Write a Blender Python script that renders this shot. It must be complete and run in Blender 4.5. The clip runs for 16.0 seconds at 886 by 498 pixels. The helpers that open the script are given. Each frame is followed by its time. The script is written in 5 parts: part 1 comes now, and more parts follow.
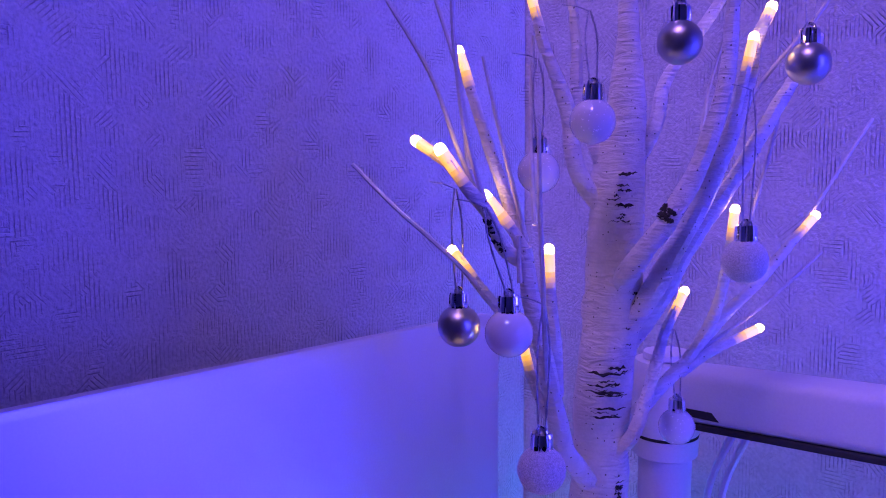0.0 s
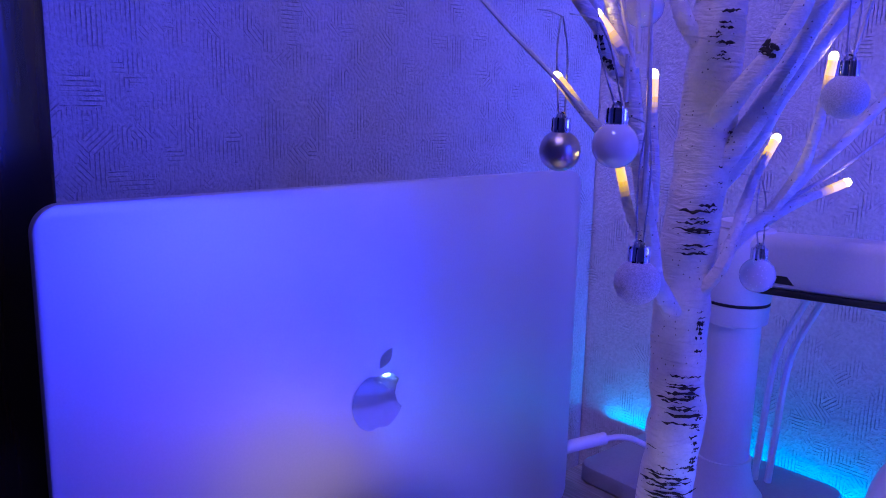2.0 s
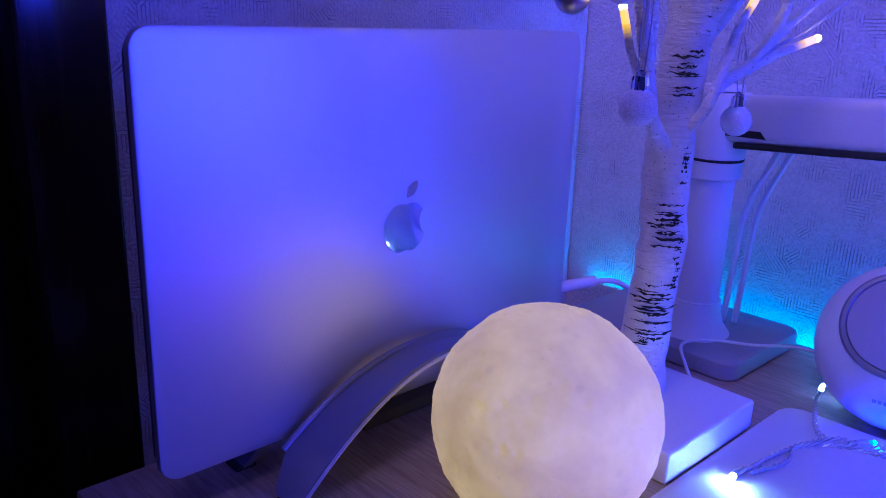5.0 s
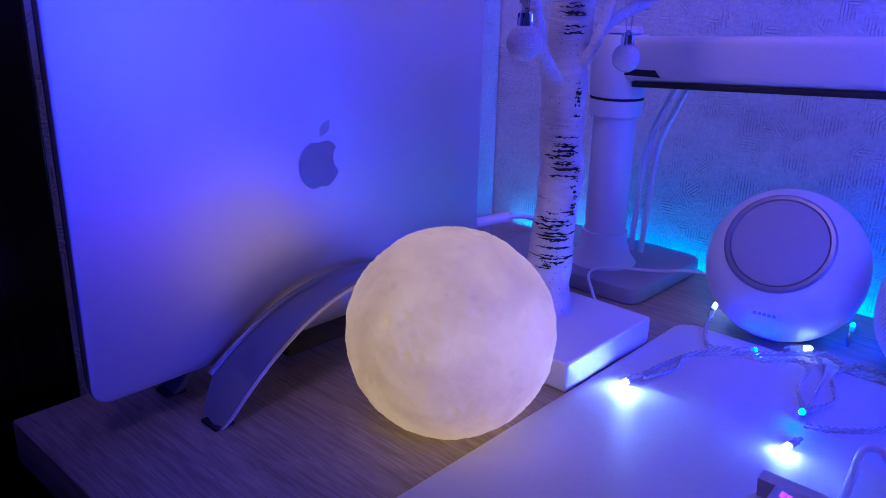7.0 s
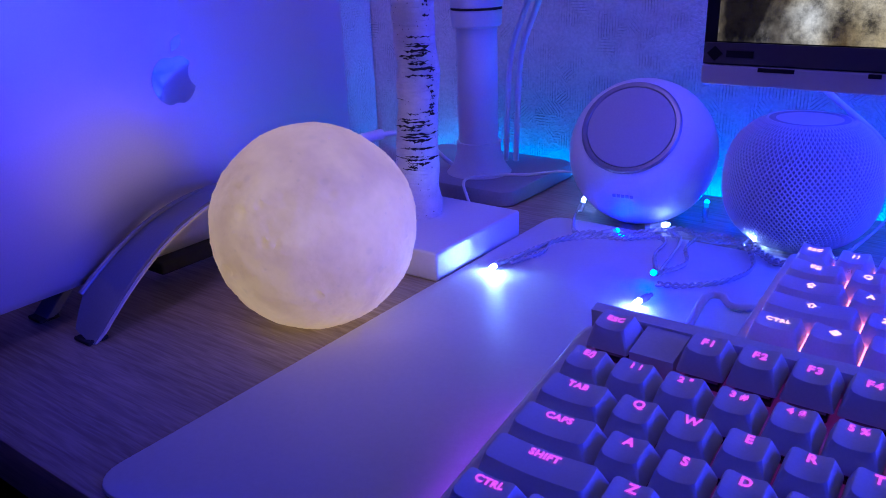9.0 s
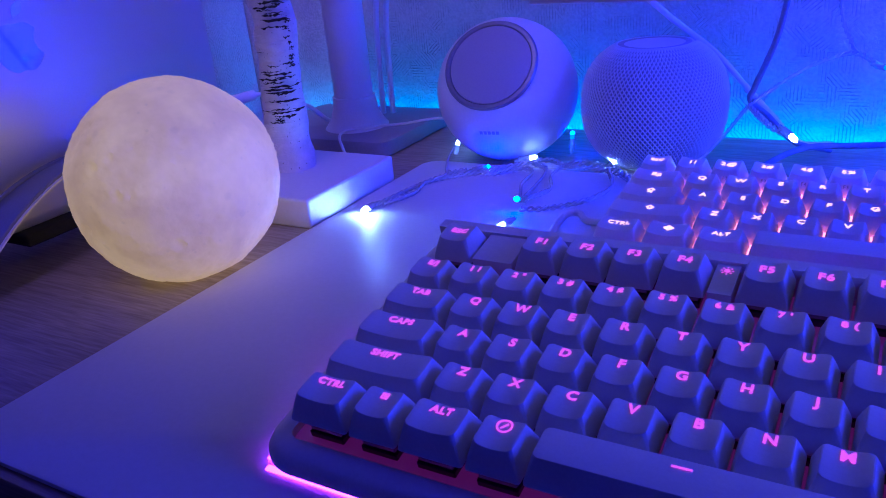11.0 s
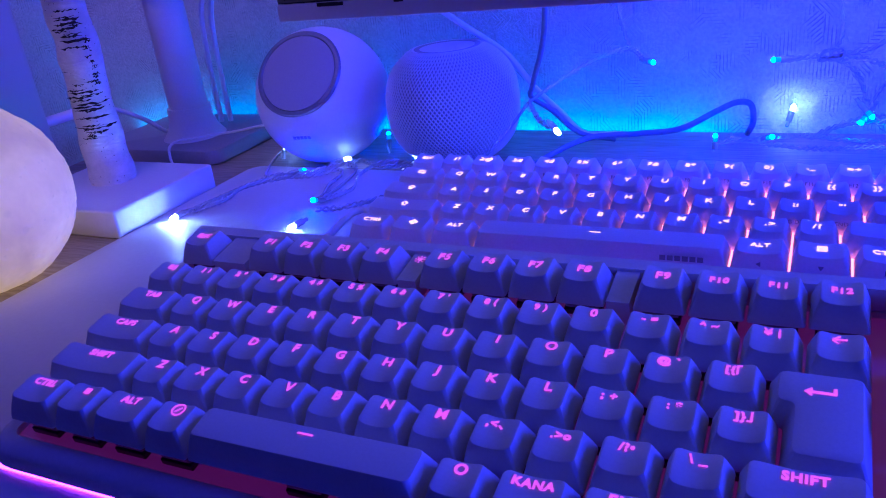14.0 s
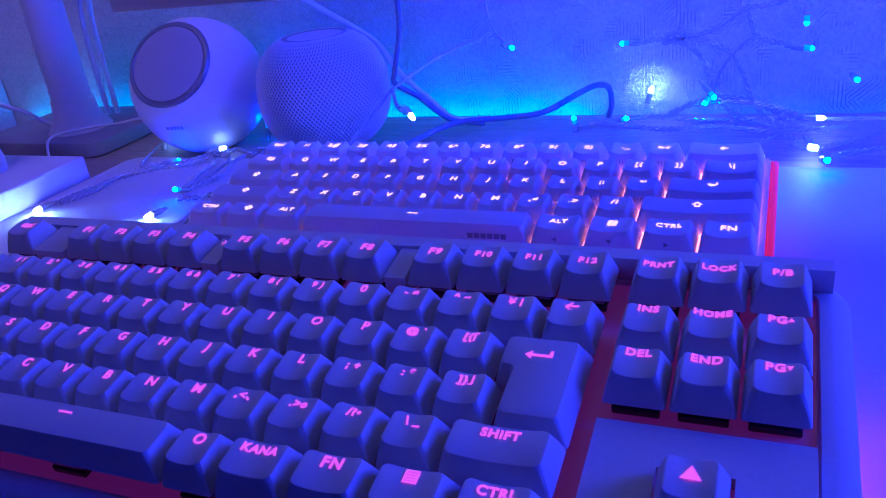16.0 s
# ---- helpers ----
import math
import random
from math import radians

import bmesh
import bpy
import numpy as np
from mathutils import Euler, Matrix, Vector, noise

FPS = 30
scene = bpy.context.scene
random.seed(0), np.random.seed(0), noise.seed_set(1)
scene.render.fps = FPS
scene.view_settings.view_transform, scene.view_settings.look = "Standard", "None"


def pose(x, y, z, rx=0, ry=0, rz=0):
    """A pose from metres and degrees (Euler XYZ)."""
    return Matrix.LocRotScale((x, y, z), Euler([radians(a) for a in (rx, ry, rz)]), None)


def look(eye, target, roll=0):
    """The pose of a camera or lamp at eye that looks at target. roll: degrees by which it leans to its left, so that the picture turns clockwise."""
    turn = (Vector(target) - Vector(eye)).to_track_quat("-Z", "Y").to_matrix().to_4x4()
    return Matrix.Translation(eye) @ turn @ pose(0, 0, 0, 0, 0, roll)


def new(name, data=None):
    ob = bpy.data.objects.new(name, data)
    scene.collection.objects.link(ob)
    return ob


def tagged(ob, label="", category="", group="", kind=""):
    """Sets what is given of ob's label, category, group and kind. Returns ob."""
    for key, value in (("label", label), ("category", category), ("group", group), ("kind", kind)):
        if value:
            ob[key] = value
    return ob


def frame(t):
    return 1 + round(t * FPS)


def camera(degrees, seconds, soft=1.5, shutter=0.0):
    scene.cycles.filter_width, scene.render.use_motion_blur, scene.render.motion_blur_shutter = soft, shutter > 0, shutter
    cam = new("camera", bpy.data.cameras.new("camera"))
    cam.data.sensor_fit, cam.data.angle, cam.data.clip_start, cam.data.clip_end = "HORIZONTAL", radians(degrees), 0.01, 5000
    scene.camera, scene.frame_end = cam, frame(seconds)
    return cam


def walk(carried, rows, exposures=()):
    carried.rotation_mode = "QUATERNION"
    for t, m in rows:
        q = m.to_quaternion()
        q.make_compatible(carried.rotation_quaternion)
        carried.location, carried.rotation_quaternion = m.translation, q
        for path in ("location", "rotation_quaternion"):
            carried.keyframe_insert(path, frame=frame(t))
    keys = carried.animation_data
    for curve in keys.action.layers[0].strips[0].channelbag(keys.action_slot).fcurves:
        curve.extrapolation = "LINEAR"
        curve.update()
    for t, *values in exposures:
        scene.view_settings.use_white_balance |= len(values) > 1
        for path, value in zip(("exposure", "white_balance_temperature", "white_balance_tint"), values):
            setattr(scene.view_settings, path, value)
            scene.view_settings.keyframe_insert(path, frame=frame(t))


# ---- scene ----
cam = camera(58.5, 16.0, soft=1.0)
PATH = [
    (0, (0.008, -0.066, 0.317), (-1.415, 1.323, 0.102), -0.4),
    (0.5, (0.004, -0.075, 0.306), (-1.452, 1.272, 0.048), 0.2),
    (1, (0.004, -0.086, 0.291), (-1.475, 1.228, -0.002), 0.7),
    (1.5, (0.003, -0.096, 0.284), (-1.479, 1.206, -0.049), 1.2),
    (2, (0.007, -0.099, 0.272), (-1.47, 1.196, -0.104), 1.2),
    (2.5, (0.009, -0.108, 0.262), (-1.458, 1.187, -0.154), 1.0),
    (3, (0.013, -0.116, 0.257), (-1.439, 1.184, -0.193), 1.1),
    (3.5, (0.022, -0.129, 0.251), (-1.417, 1.175, -0.228), 1.2),
    (4, (0.029, -0.142, 0.248), (-1.398, 1.163, -0.263), 1.4),
    (6.3, (0.056, -0.169, 0.234), (-1.267, 1.186, -0.41), 2.4),
    (6.5, (0.062, -0.169, 0.234), (-1.249, 1.194, -0.417), 2.2),
    (7, (0.078, -0.169, 0.233), (-1.2, 1.223, -0.422), 1.3),
    (7.5, (0.094, -0.17, 0.231), (-1.143, 1.256, -0.43), 0.3),
    (8, (0.111, -0.174, 0.222), (-1.086, 1.281, -0.449), -0.6),
    (8.5, (0.119, -0.173, 0.207), (-1.037, 1.305, -0.484), -1.3),
    (9, (0.125, -0.168, 0.195), (-0.999, 1.322, -0.524), -2.1),
    (9.2, (0.127, -0.167, 0.191), (-0.978, 1.333, -0.537), -2.6),
    (11.3, (0.171, -0.167, 0.173), (-0.769, 1.415, -0.61), -5.5),
    (11.5, (0.176, -0.167, 0.172), (-0.749, 1.423, -0.613), -5.5),
    (12, (0.191, -0.166, 0.172), (-0.707, 1.438, -0.617), -5.7),
    (12.5, (0.207, -0.165, 0.177), (-0.674, 1.446, -0.616), -5.9),
    (13, (0.227, -0.162, 0.181), (-0.642, 1.453, -0.616), -6.3),
    (13.5, (0.246, -0.156, 0.181), (-0.612, 1.464, -0.618), -7.0),
    (14, (0.262, -0.151, 0.18), (-0.579, 1.475, -0.625), -7.1),
    (14.5, (0.28, -0.145, 0.177), (-0.536, 1.491, -0.635), -7.1),
    (15, (0.298, -0.141, 0.173), (-0.495, 1.502, -0.647), -7.0),
    (15.5, (0.314, -0.139, 0.171), (-0.458, 1.511, -0.655), -7.0),
    (16, (0.33, -0.135, 0.173), (-0.433, 1.513, -0.665), -7.5),
]
walk(cam, [(t, look(eye, target, roll)) for t, eye, target, roll in PATH],
     [(0.0, 0.32, 7200, 30), (1.0, 0.30, 6800, 18), (2.5, 0.28, 5900, -10), (4.0, 0.28, 5950, -10), (6.5, 0.21, 5950, 4), (7.5, 0.02, 5800, 8), (8.5, 0.0, 5700, 10), (12.0, -0.08, 5650, 8), (14.0, -0.05, 5750, 8), (15.5, -0.05, 5800, 2), (16.0, -0.05, 5800, 2)])

# ---- world and lamps ----
world = bpy.data.worlds.new("world")
scene.world = world
world.use_nodes = True
world.node_tree.nodes["Background"].inputs[0].default_value = (0.05, 0.06, 1.0, 1)
world.node_tree.nodes["Background"].inputs[1].default_value = 0.10


def area_lamp(name, eye, target, size, size_y, colour, watts):
    lamp = bpy.data.lights.new(name, "AREA")
    lamp.shape, lamp.size, lamp.size_y, lamp.color, lamp.energy = "RECTANGLE", size, size_y, colour, watts
    ob = new(name, lamp)
    ob.matrix_world = look(eye, target)
    return ob


def point_lamp(name, place, colour, watts, radius=0.003):
    lamp = bpy.data.lights.new(name, "POINT")
    lamp.color, lamp.energy, lamp.shadow_soft_size = colour, watts, radius
    ob = new(name, lamp)
    ob.location = place
    return ob


# added fill lamps, unseen: blue from the right and behind the monitor, violet above
area_lamp("blue_side_fill", (1.35, 0.30, 0.5), (-0.3, 0.2, 0.1), 0.5, 0.8, (0.028, 0.034, 1.0), 25.0)
area_lamp("blue_rear_fill", (0.48, 0.435, 0.185), (0.20, 0.10, 0.02), 0.8, 0.04, (0.02, 0.035, 1.0), 1.8)
area_lamp("blue_wall_fill", (0.30, 0.262, 0.24), (0.30, 0.5, 0.12), 0.50, 0.12, (0.035, 0.042, 1.0), 4.6)
violet = area_lamp("violet_top_fill", (0.0, -0.35, 1.5), (-0.36, 0.42, 0.40), 0.4, 0.4, (0.40, 0.24, 1.0), 1.0)
violet.data.spread = radians(46)
# light strip along the back edge of the desk
area_lamp("desk_edge_strip", (-0.10, 0.452, -0.01), (-0.10, 0.462, 0.5), 0.6, 0.012, (0.0, 0.30, 1.0), 0.34)
area_lamp("desk_edge_strip", (0.60, 0.452, -0.01), (0.60, 0.462, 0.5), 0.78, 0.012, (0.005, 0.045, 1.0), 0.30)


# ---- materials ----
def material(name, colour, rough=0.5, metal=0.0, scale=60.0, vary=0.12, bump=0.1, dist=0.0004, fine=8.0, spread=0.0, coat=0.0):
    m = bpy.data.materials.new(name)
    m.use_nodes = True
    nt = m.node_tree
    b = nt.nodes["Principled BSDF"]
    b.inputs["Roughness"].default_value, b.inputs["Metallic"].default_value = rough, metal
    b.inputs["Coat Weight"].default_value = coat
    tc = nt.nodes.new("ShaderNodeTexCoord")
    n1 = nt.nodes.new("ShaderNodeTexNoise")
    n1.inputs["Scale"].default_value, n1.inputs["Detail"].default_value = scale, 5
    n2 = nt.nodes.new("ShaderNodeTexNoise")
    n2.inputs["Scale"].default_value, n2.inputs["Detail"].default_value = scale * fine, 3
    mix = nt.nodes.new("ShaderNodeMath")
    mix.operation = "MULTIPLY_ADD"
    mix.inputs[1].default_value = 0.4
    ramp = nt.nodes.new("ShaderNodeMapRange")
    ramp.inputs["From Min"].default_value, ramp.inputs["From Max"].default_value = 0.45, 0.95
    ramp.inputs["To Min"].default_value, ramp.inputs["To Max"].default_value = 1 - vary, 1 + vary
    hsv = nt.nodes.new("ShaderNodeHueSaturation")
    hsv.inputs["Color"].default_value = (*colour, 1)
    nt.links.new(tc.outputs["Object"], n1.inputs["Vector"])
    nt.links.new(tc.outputs["Object"], n2.inputs["Vector"])
    nt.links.new(n2.outputs["Fac"], mix.inputs[0])
    nt.links.new(n1.outputs["Fac"], mix.inputs[2])
    nt.links.new(mix.outputs[0], ramp.inputs["Value"])
    if spread:
        info = nt.nodes.new("ShaderNodeObjectInfo")
        add = nt.nodes.new("ShaderNodeMath")
        add.operation = "MULTIPLY_ADD"
        add.inputs[1].default_value = spread
        nt.links.new(info.outputs["Random"], add.inputs[0])
        nt.links.new(ramp.outputs[0], add.inputs[2])
        nt.links.new(add.outputs[0], hsv.inputs["Value"])
    else:
        nt.links.new(ramp.outputs[0], hsv.inputs["Value"])
    nt.links.new(hsv.outputs["Color"], b.inputs["Base Color"])
    if bump:
        bp = nt.nodes.new("ShaderNodeBump")
        bp.inputs["Strength"].default_value, bp.inputs["Distance"].default_value = bump, dist
        nt.links.new(mix.outputs[0], bp.inputs["Height"])
        nt.links.new(bp.outputs[0], b.inputs["Normal"])
    return m


def bsdf(m):
    return m.node_tree.nodes["Principled BSDF"]


def glow(name, colour, strength, base=(0.8, 0.8, 0.8), rough=0.4):
    m = bpy.data.materials.new(name)
    m.use_nodes = True
    b = bsdf(m)
    b.inputs["Base Color"].default_value = (*base, 1)
    b.inputs["Roughness"].default_value = rough
    b.inputs["Emission Color"].default_value = (*colour, 1)
    b.inputs["Emission Strength"].default_value = strength
    return m


def wallpaper_material():
    """Embossed wallpaper: patches of short parallel ridges that run in different directions."""
    m = material("embossed_wallpaper", (0.62, 0.60, 0.60), 0.75, 0, 9, 0.06, 0)
    nt = m.node_tree
    tc = nt.nodes.new("ShaderNodeTexCoord")
    vor = nt.nodes.new("ShaderNodeTexVoronoi")
    vor.inputs["Scale"].default_value = 75
    warp = nt.nodes.new("ShaderNodeTexNoise")
    warp.inputs["Scale"].default_value, warp.inputs["Detail"].default_value = 90, 3
    wmix = nt.nodes.new("ShaderNodeMix")
    wmix.data_type = "RGBA"
    wmix.blend_type = "LINEAR_LIGHT"
    wmix.inputs[0].default_value = 0.005
    split = nt.nodes.new("ShaderNodeSeparateXYZ")
    run = nt.nodes.new("ShaderNodeMath")
    flat = nt.nodes.new("ShaderNodeCombineXYZ")
    nt.links.new(tc.outputs["Object"], split.inputs[0])
    nt.links.new(split.outputs[0], run.inputs[0])
    nt.links.new(split.outputs[1], run.inputs[1])
    nt.links.new(run.outputs[0], flat.inputs[0])
    nt.links.new(split.outputs[2], flat.inputs[2])
    nt.links.new(flat.outputs[0], wmix.inputs[6])
    nt.links.new(warp.outputs["Color"], wmix.inputs[7])
    nt.links.new(tc.outputs["Object"], warp.inputs["Vector"])
    nt.links.new(wmix.outputs[2], vor.inputs["Vector"])
    bands = []
    for k, rot in enumerate(((0, 0, 0), (0, radians(90), 0), (0, radians(42), 0), (0, radians(-48), 0))):
        mp = nt.nodes.new("ShaderNodeMapping")
        mp.inputs["Rotation"].default_value = rot
        wv = nt.nodes.new("ShaderNodeTexWave")
        wv.bands_direction = "X"
        wv.inputs["Scale"].default_value, wv.inputs["Distortion"].default_value = 125, 1.3
        wv.inputs["Detail"].default_value, wv.inputs["Detail Scale"].default_value = 2, 2.5
        nt.links.new(flat.outputs[0], mp.inputs["Vector"])
        nt.links.new(mp.outputs[0], wv.inputs["Vector"])
        bands.append(wv)
    sep = nt.nodes.new("ShaderNodeSeparateColor")
    nt.links.new(vor.outputs["Color"], sep.inputs[0])
    prev = bands[0].outputs["Fac"]
    for k in (1, 2, 3):
        gt = nt.nodes.new("ShaderNodeMath")
        gt.operation = "GREATER_THAN"
        gt.inputs[1].default_value = (0, 0.62, 0.74, 0.88)[k]
        nt.links.new(sep.outputs[0], gt.inputs[0])
        mx = nt.nodes.new("ShaderNodeMix")
        nt.links.new(gt.outputs[0], mx.inputs[0])
        nt.links.new(prev, mx.inputs[2])
        nt.links.new(bands[k].outputs["Fac"], mx.inputs[3])
        prev = mx.outputs[0]
    grain = nt.nodes.new("ShaderNodeTexNoise")
    grain.inputs["Scale"].default_value, grain.inputs["Detail"].default_value = 430, 5
    nt.links.new(tc.outputs["Object"], grain.inputs["Vector"])
    gaps = nt.nodes.new("ShaderNodeTexNoise")
    gaps.inputs["Scale"].default_value, gaps.inputs["Detail"].default_value = 60, 5
    nt.links.new(tc.outputs["Object"], gaps.inputs["Vector"])
    where = nt.nodes.new("ShaderNodeMapRange")
    where.inputs["From Min"].default_value, where.inputs["From Max"].default_value = 0.46, 0.72
    nt.links.new(gaps.outputs["Fac"], where.inputs["Value"])
    groove = nt.nodes.new("ShaderNodeMapRange")
    groove.inputs["From Min"].default_value, groove.inputs["From Max"].default_value = 0.0, 0.28
    groove.inputs["To Min"].default_value = 0.22
    nt.links.new(prev, groove.inputs["Value"])
    broken = nt.nodes.new("ShaderNodeMix")
    broken.inputs[2].default_value = 0.88
    nt.links.new(where.outputs[0], broken.inputs[0])
    nt.links.new(groove.outputs[0], broken.inputs[3])
    prev = broken.outputs[0]
    add = nt.nodes.new("ShaderNodeMath")
    add.operation = "MULTIPLY_ADD"
    add.inputs[1].default_value = 0.85
    nt.links.new(grain.outputs["Fac"], add.inputs[0])
    nt.links.new(prev, add.inputs[2])
    bp = nt.nodes.new("ShaderNodeBump")
    bp.inputs["Strength"].default_value, bp.inputs["Distance"].default_value = 1.0, 0.0022
    nt.links.new(add.outputs[0], bp.inputs["Height"])
    nt.links.new(bp.outputs[0], bsdf(m).inputs["Normal"])
    # shade of the grooves and grain, put into the base colour
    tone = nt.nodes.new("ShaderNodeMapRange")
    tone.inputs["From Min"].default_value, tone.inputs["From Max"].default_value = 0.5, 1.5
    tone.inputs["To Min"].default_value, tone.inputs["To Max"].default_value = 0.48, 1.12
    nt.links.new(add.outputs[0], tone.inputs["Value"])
    relief_shade = nt.nodes.new("ShaderNodeHueSaturation")
    nt.links.new(bsdf(m).inputs["Base Color"].links[0].from_socket, relief_shade.inputs["Color"])
    nt.links.new(tone.outputs[0], relief_shade.inputs["Value"])
    nt.links.new(relief_shade.outputs[0], bsdf(m).inputs["Base Color"])
    return m


def wood_material(name, dark, light, scale=26, axis=0, rough=0.5):
    m = material(name, light, rough, 0, 30, 0.2, 0.15)
    nt = m.node_tree
    tc = nt.nodes.new("ShaderNodeTexCoord")
    mp = nt.nodes.new("ShaderNodeMapping")
    mp.inputs["Scale"].default_value = [(0.07 if k == axis else 1.0) for k in range(3)]
    n = nt.nodes.new("ShaderNodeTexNoise")
    n.inputs["Scale"].default_value, n.inputs["Detail"].default_value, n.inputs["Distortion"].default_value = scale * 8, 6, 0.6
    w = nt.nodes.new("ShaderNodeTexNoise")
    w.inputs["Scale"].default_value, w.inputs["Detail"].default_value, w.inputs["Distortion"].default_value = scale, 4, 1.2
    nt.links.new(tc.outputs["Object"], mp.inputs["Vector"])
    nt.links.new(mp.outputs[0], n.inputs["Vector"])
    nt.links.new(mp.outputs[0], w.inputs["Vector"])
    s = nt.nodes.new("ShaderNodeMath")
    s.operation = "MULTIPLY_ADD"
    s.inputs[1].default_value = 0.6
    nt.links.new(w.outputs["Fac"], s.inputs[0])
    nt.links.new(n.outputs["Fac"], s.inputs[2])
    ramp = nt.nodes.new("ShaderNodeValToRGB")
    ramp.color_ramp.elements[0].position, ramp.color_ramp.elements[1].position = 0.62, 1.0
    ramp.color_ramp.elements[0].color, ramp.color_ramp.elements[1].color = (*dark, 1), (*light, 1)
    nt.links.new(s.outputs[0], ramp.inputs[0])
    nt.links.new(ramp.outputs[0], bsdf(m).inputs["Base Color"])
    bp = nt.nodes.new("ShaderNodeBump")
    bp.inputs["Strength"].default_value, bp.inputs["Distance"].default_value = 0.35, 0.0004
    nt.links.new(s.outputs[0], bp.inputs["Height"])
    nt.links.new(bp.outputs[0], bsdf(m).inputs["Normal"])
    return m


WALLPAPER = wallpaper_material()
DESKWOOD = wood_material("brown_desk_wood", (0.29, 0.225, 0.17), (0.50, 0.41, 0.33), 75)
DARKWOOD = wood_material("dark_stained_wood", (0.012, 0.006, 0.004), (0.03, 0.016, 0.01), 18, 2, 0.24)
MAT = material("white_leather_mat", (0.72, 0.72, 0.74), 0.55, 0, 420, 0.03, 0.25, 0.0003, 4)
ALU = material("bead_blasted_aluminium", (0.74, 0.74, 0.76), 0.44, 0.75, 900, 0.03, 0.05, 0.0001, 3)
ALU_DARK = material("grey_aluminium", (0.26, 0.27, 0.30), 0.4, 0.7, 700, 0.05, 0.05, 0.0001, 3)
CHROME = material("mirror_metal", (0.85, 0.85, 0.87), 0.06, 1.0, 300, 0.03, 0)
BLACK = material("black_plastic", (0.012, 0.012, 0.014), 0.4, 0, 300, 0.2, 0.1)
RUBBER = material("dark_rubber", (0.02, 0.02, 0.022), 0.8, 0, 300, 0.2, 0.2)
WHITE = material("white_plastic", (0.74, 0.74, 0.75), 0.42, 0, 500, 0.03, 0.08, 0.0002, 3)
ARM = material("white_painted_metal", (0.70, 0.70, 0.71), 0.45, 0, 700, 0.04, 0.15, 0.0002, 3)
# rear keycaps: lighter copy of the keycap white, wall light put into colour
KEYCAP2 = material("wall_lit_keycap_plastic", (0.84, 0.83, 0.85), 0.5, 0, 900, 0.04, 0.2, 0.0002, 3, 0.06)
MOUNTBASE = material("grey_painted_steel", (0.34, 0.34, 0.36), 0.45, 0.2, 500, 0.06, 0.1, 0.0002, 3)
KEYCAP = material("white_keycap_plastic", (0.68, 0.68, 0.70), 0.55, 0, 900, 0.04, 0.2, 0.0002, 3, 0.06)
CASE = material("white_keyboard_case", (0.74, 0.74, 0.76), 0.5, 0, 600, 0.04, 0.12, 0.0002, 3)
PAPER = material("white_paper_bark", (0.78, 0.76, 0.73), 0.6, 0, 130, 0.10, 0.5, 0.0012, 5)
BARK = material("black_bark_paint", (0.02, 0.018, 0.016), 0.7, 0, 300, 0.3, 0.2)


# ---- building helpers ----
def part(name, bm, material_, parent, label="", smooth=True):
    """One mesh object out of a bmesh, under a thing or a part (or on its own)."""
    me = bpy.data.meshes.new(name)
    bm.normal_update()
    bm.to_mesh(me)
    bm.free()
    if smooth:
        me.shade_smooth()
        me.set_sharp_from_angle(angle=radians(38))
    me.materials.append(material_)
    ob = new(name, me)
    if parent is not None:
        ob.parent = parent
    if label:
        ob["label"] = label
    return ob


def thing(name, m, label, category, group="", kind=""):
    """An empty that carries the parts of one thing."""
    ob = new(name)
    ob.empty_display_size = 0.01
    ob.matrix_world = m
    return tagged(ob, label, category, group, kind)


def rbox(x0, x1, y0, y1, z0, z1, r=0.0, seg=3, bm=None):
    """A box, bevelled on all edges."""
    bm = bm or bmesh.new()
    made = bmesh.ops.create_cube(bm, size=1.0)["verts"]
    for v in made:
        v.co = Vector((x0 + (v.co.x + 0.5) * (x1 - x0), y0 + (v.co.y + 0.5) * (y1 - y0), z0 + (v.co.z + 0.5) * (z1 - z0)))
    if r > 0:
        edges = list({e for v in made for e in v.link_edges})
        bmesh.ops.bevel(bm, geom=edges, offset=r, segments=seg, profile=0.5, affect="EDGES")
    return bm


def slab(outline, z0, z1, r=0.0, bm=None, seg=2):
    """An upright prism over a closed outline, with rounded top and bottom rims."""
    bm = bm or bmesh.new()
    c = sum((Vector(p) for p in outline), Vector((0, 0))) / len(outline)
    rings = []
    steps = [(0, z0)] if r <= 0 else [(r * (1 - math.sin(a)), z0 + r * (1 - math.cos(a))) for a in np.linspace(0, math.pi / 2, seg + 1)]
    steps += [(0, z1)] if r <= 0 else [(r * (1 - math.cos(a)), z1 - r * (1 - math.sin(a))) for a in np.linspace(0, math.pi / 2, seg + 1)]
    for inset, z in steps:
        ring = []
        for p in outline:
            d = Vector(p) - c
            q = Vector(p) - d.normalized() * inset
            ring.append(bm.verts.new((q.x, q.y, z)))
        rings.append(ring)
    n = len(outline)
    for a, b in zip(rings, rings[1:]):
        for k in range(n):
            bm.faces.new((a[k], a[(k + 1) % n], b[(k + 1) % n], b[k]))
    bm.faces.new(rings[0][::-1])
    bm.faces.new(rings[-1])
    return bm


def rounded(x0, x1, y0, y1, r, seg=6):
    """A rectangle with round corners, counter-clockwise."""
    out = []
    for cx, cy, a0 in ((x1 - r, y0 + r, -90), (x1 - r, y1 - r, 0), (x0 + r, y1 - r, 90), (x0 + r, y0 + r, 180)):
        for k in range(seg + 1):
            a = radians(a0 + 90 * k / seg)
            out.append((cx + r * math.cos(a), cy + r * math.sin(a)))
    return out


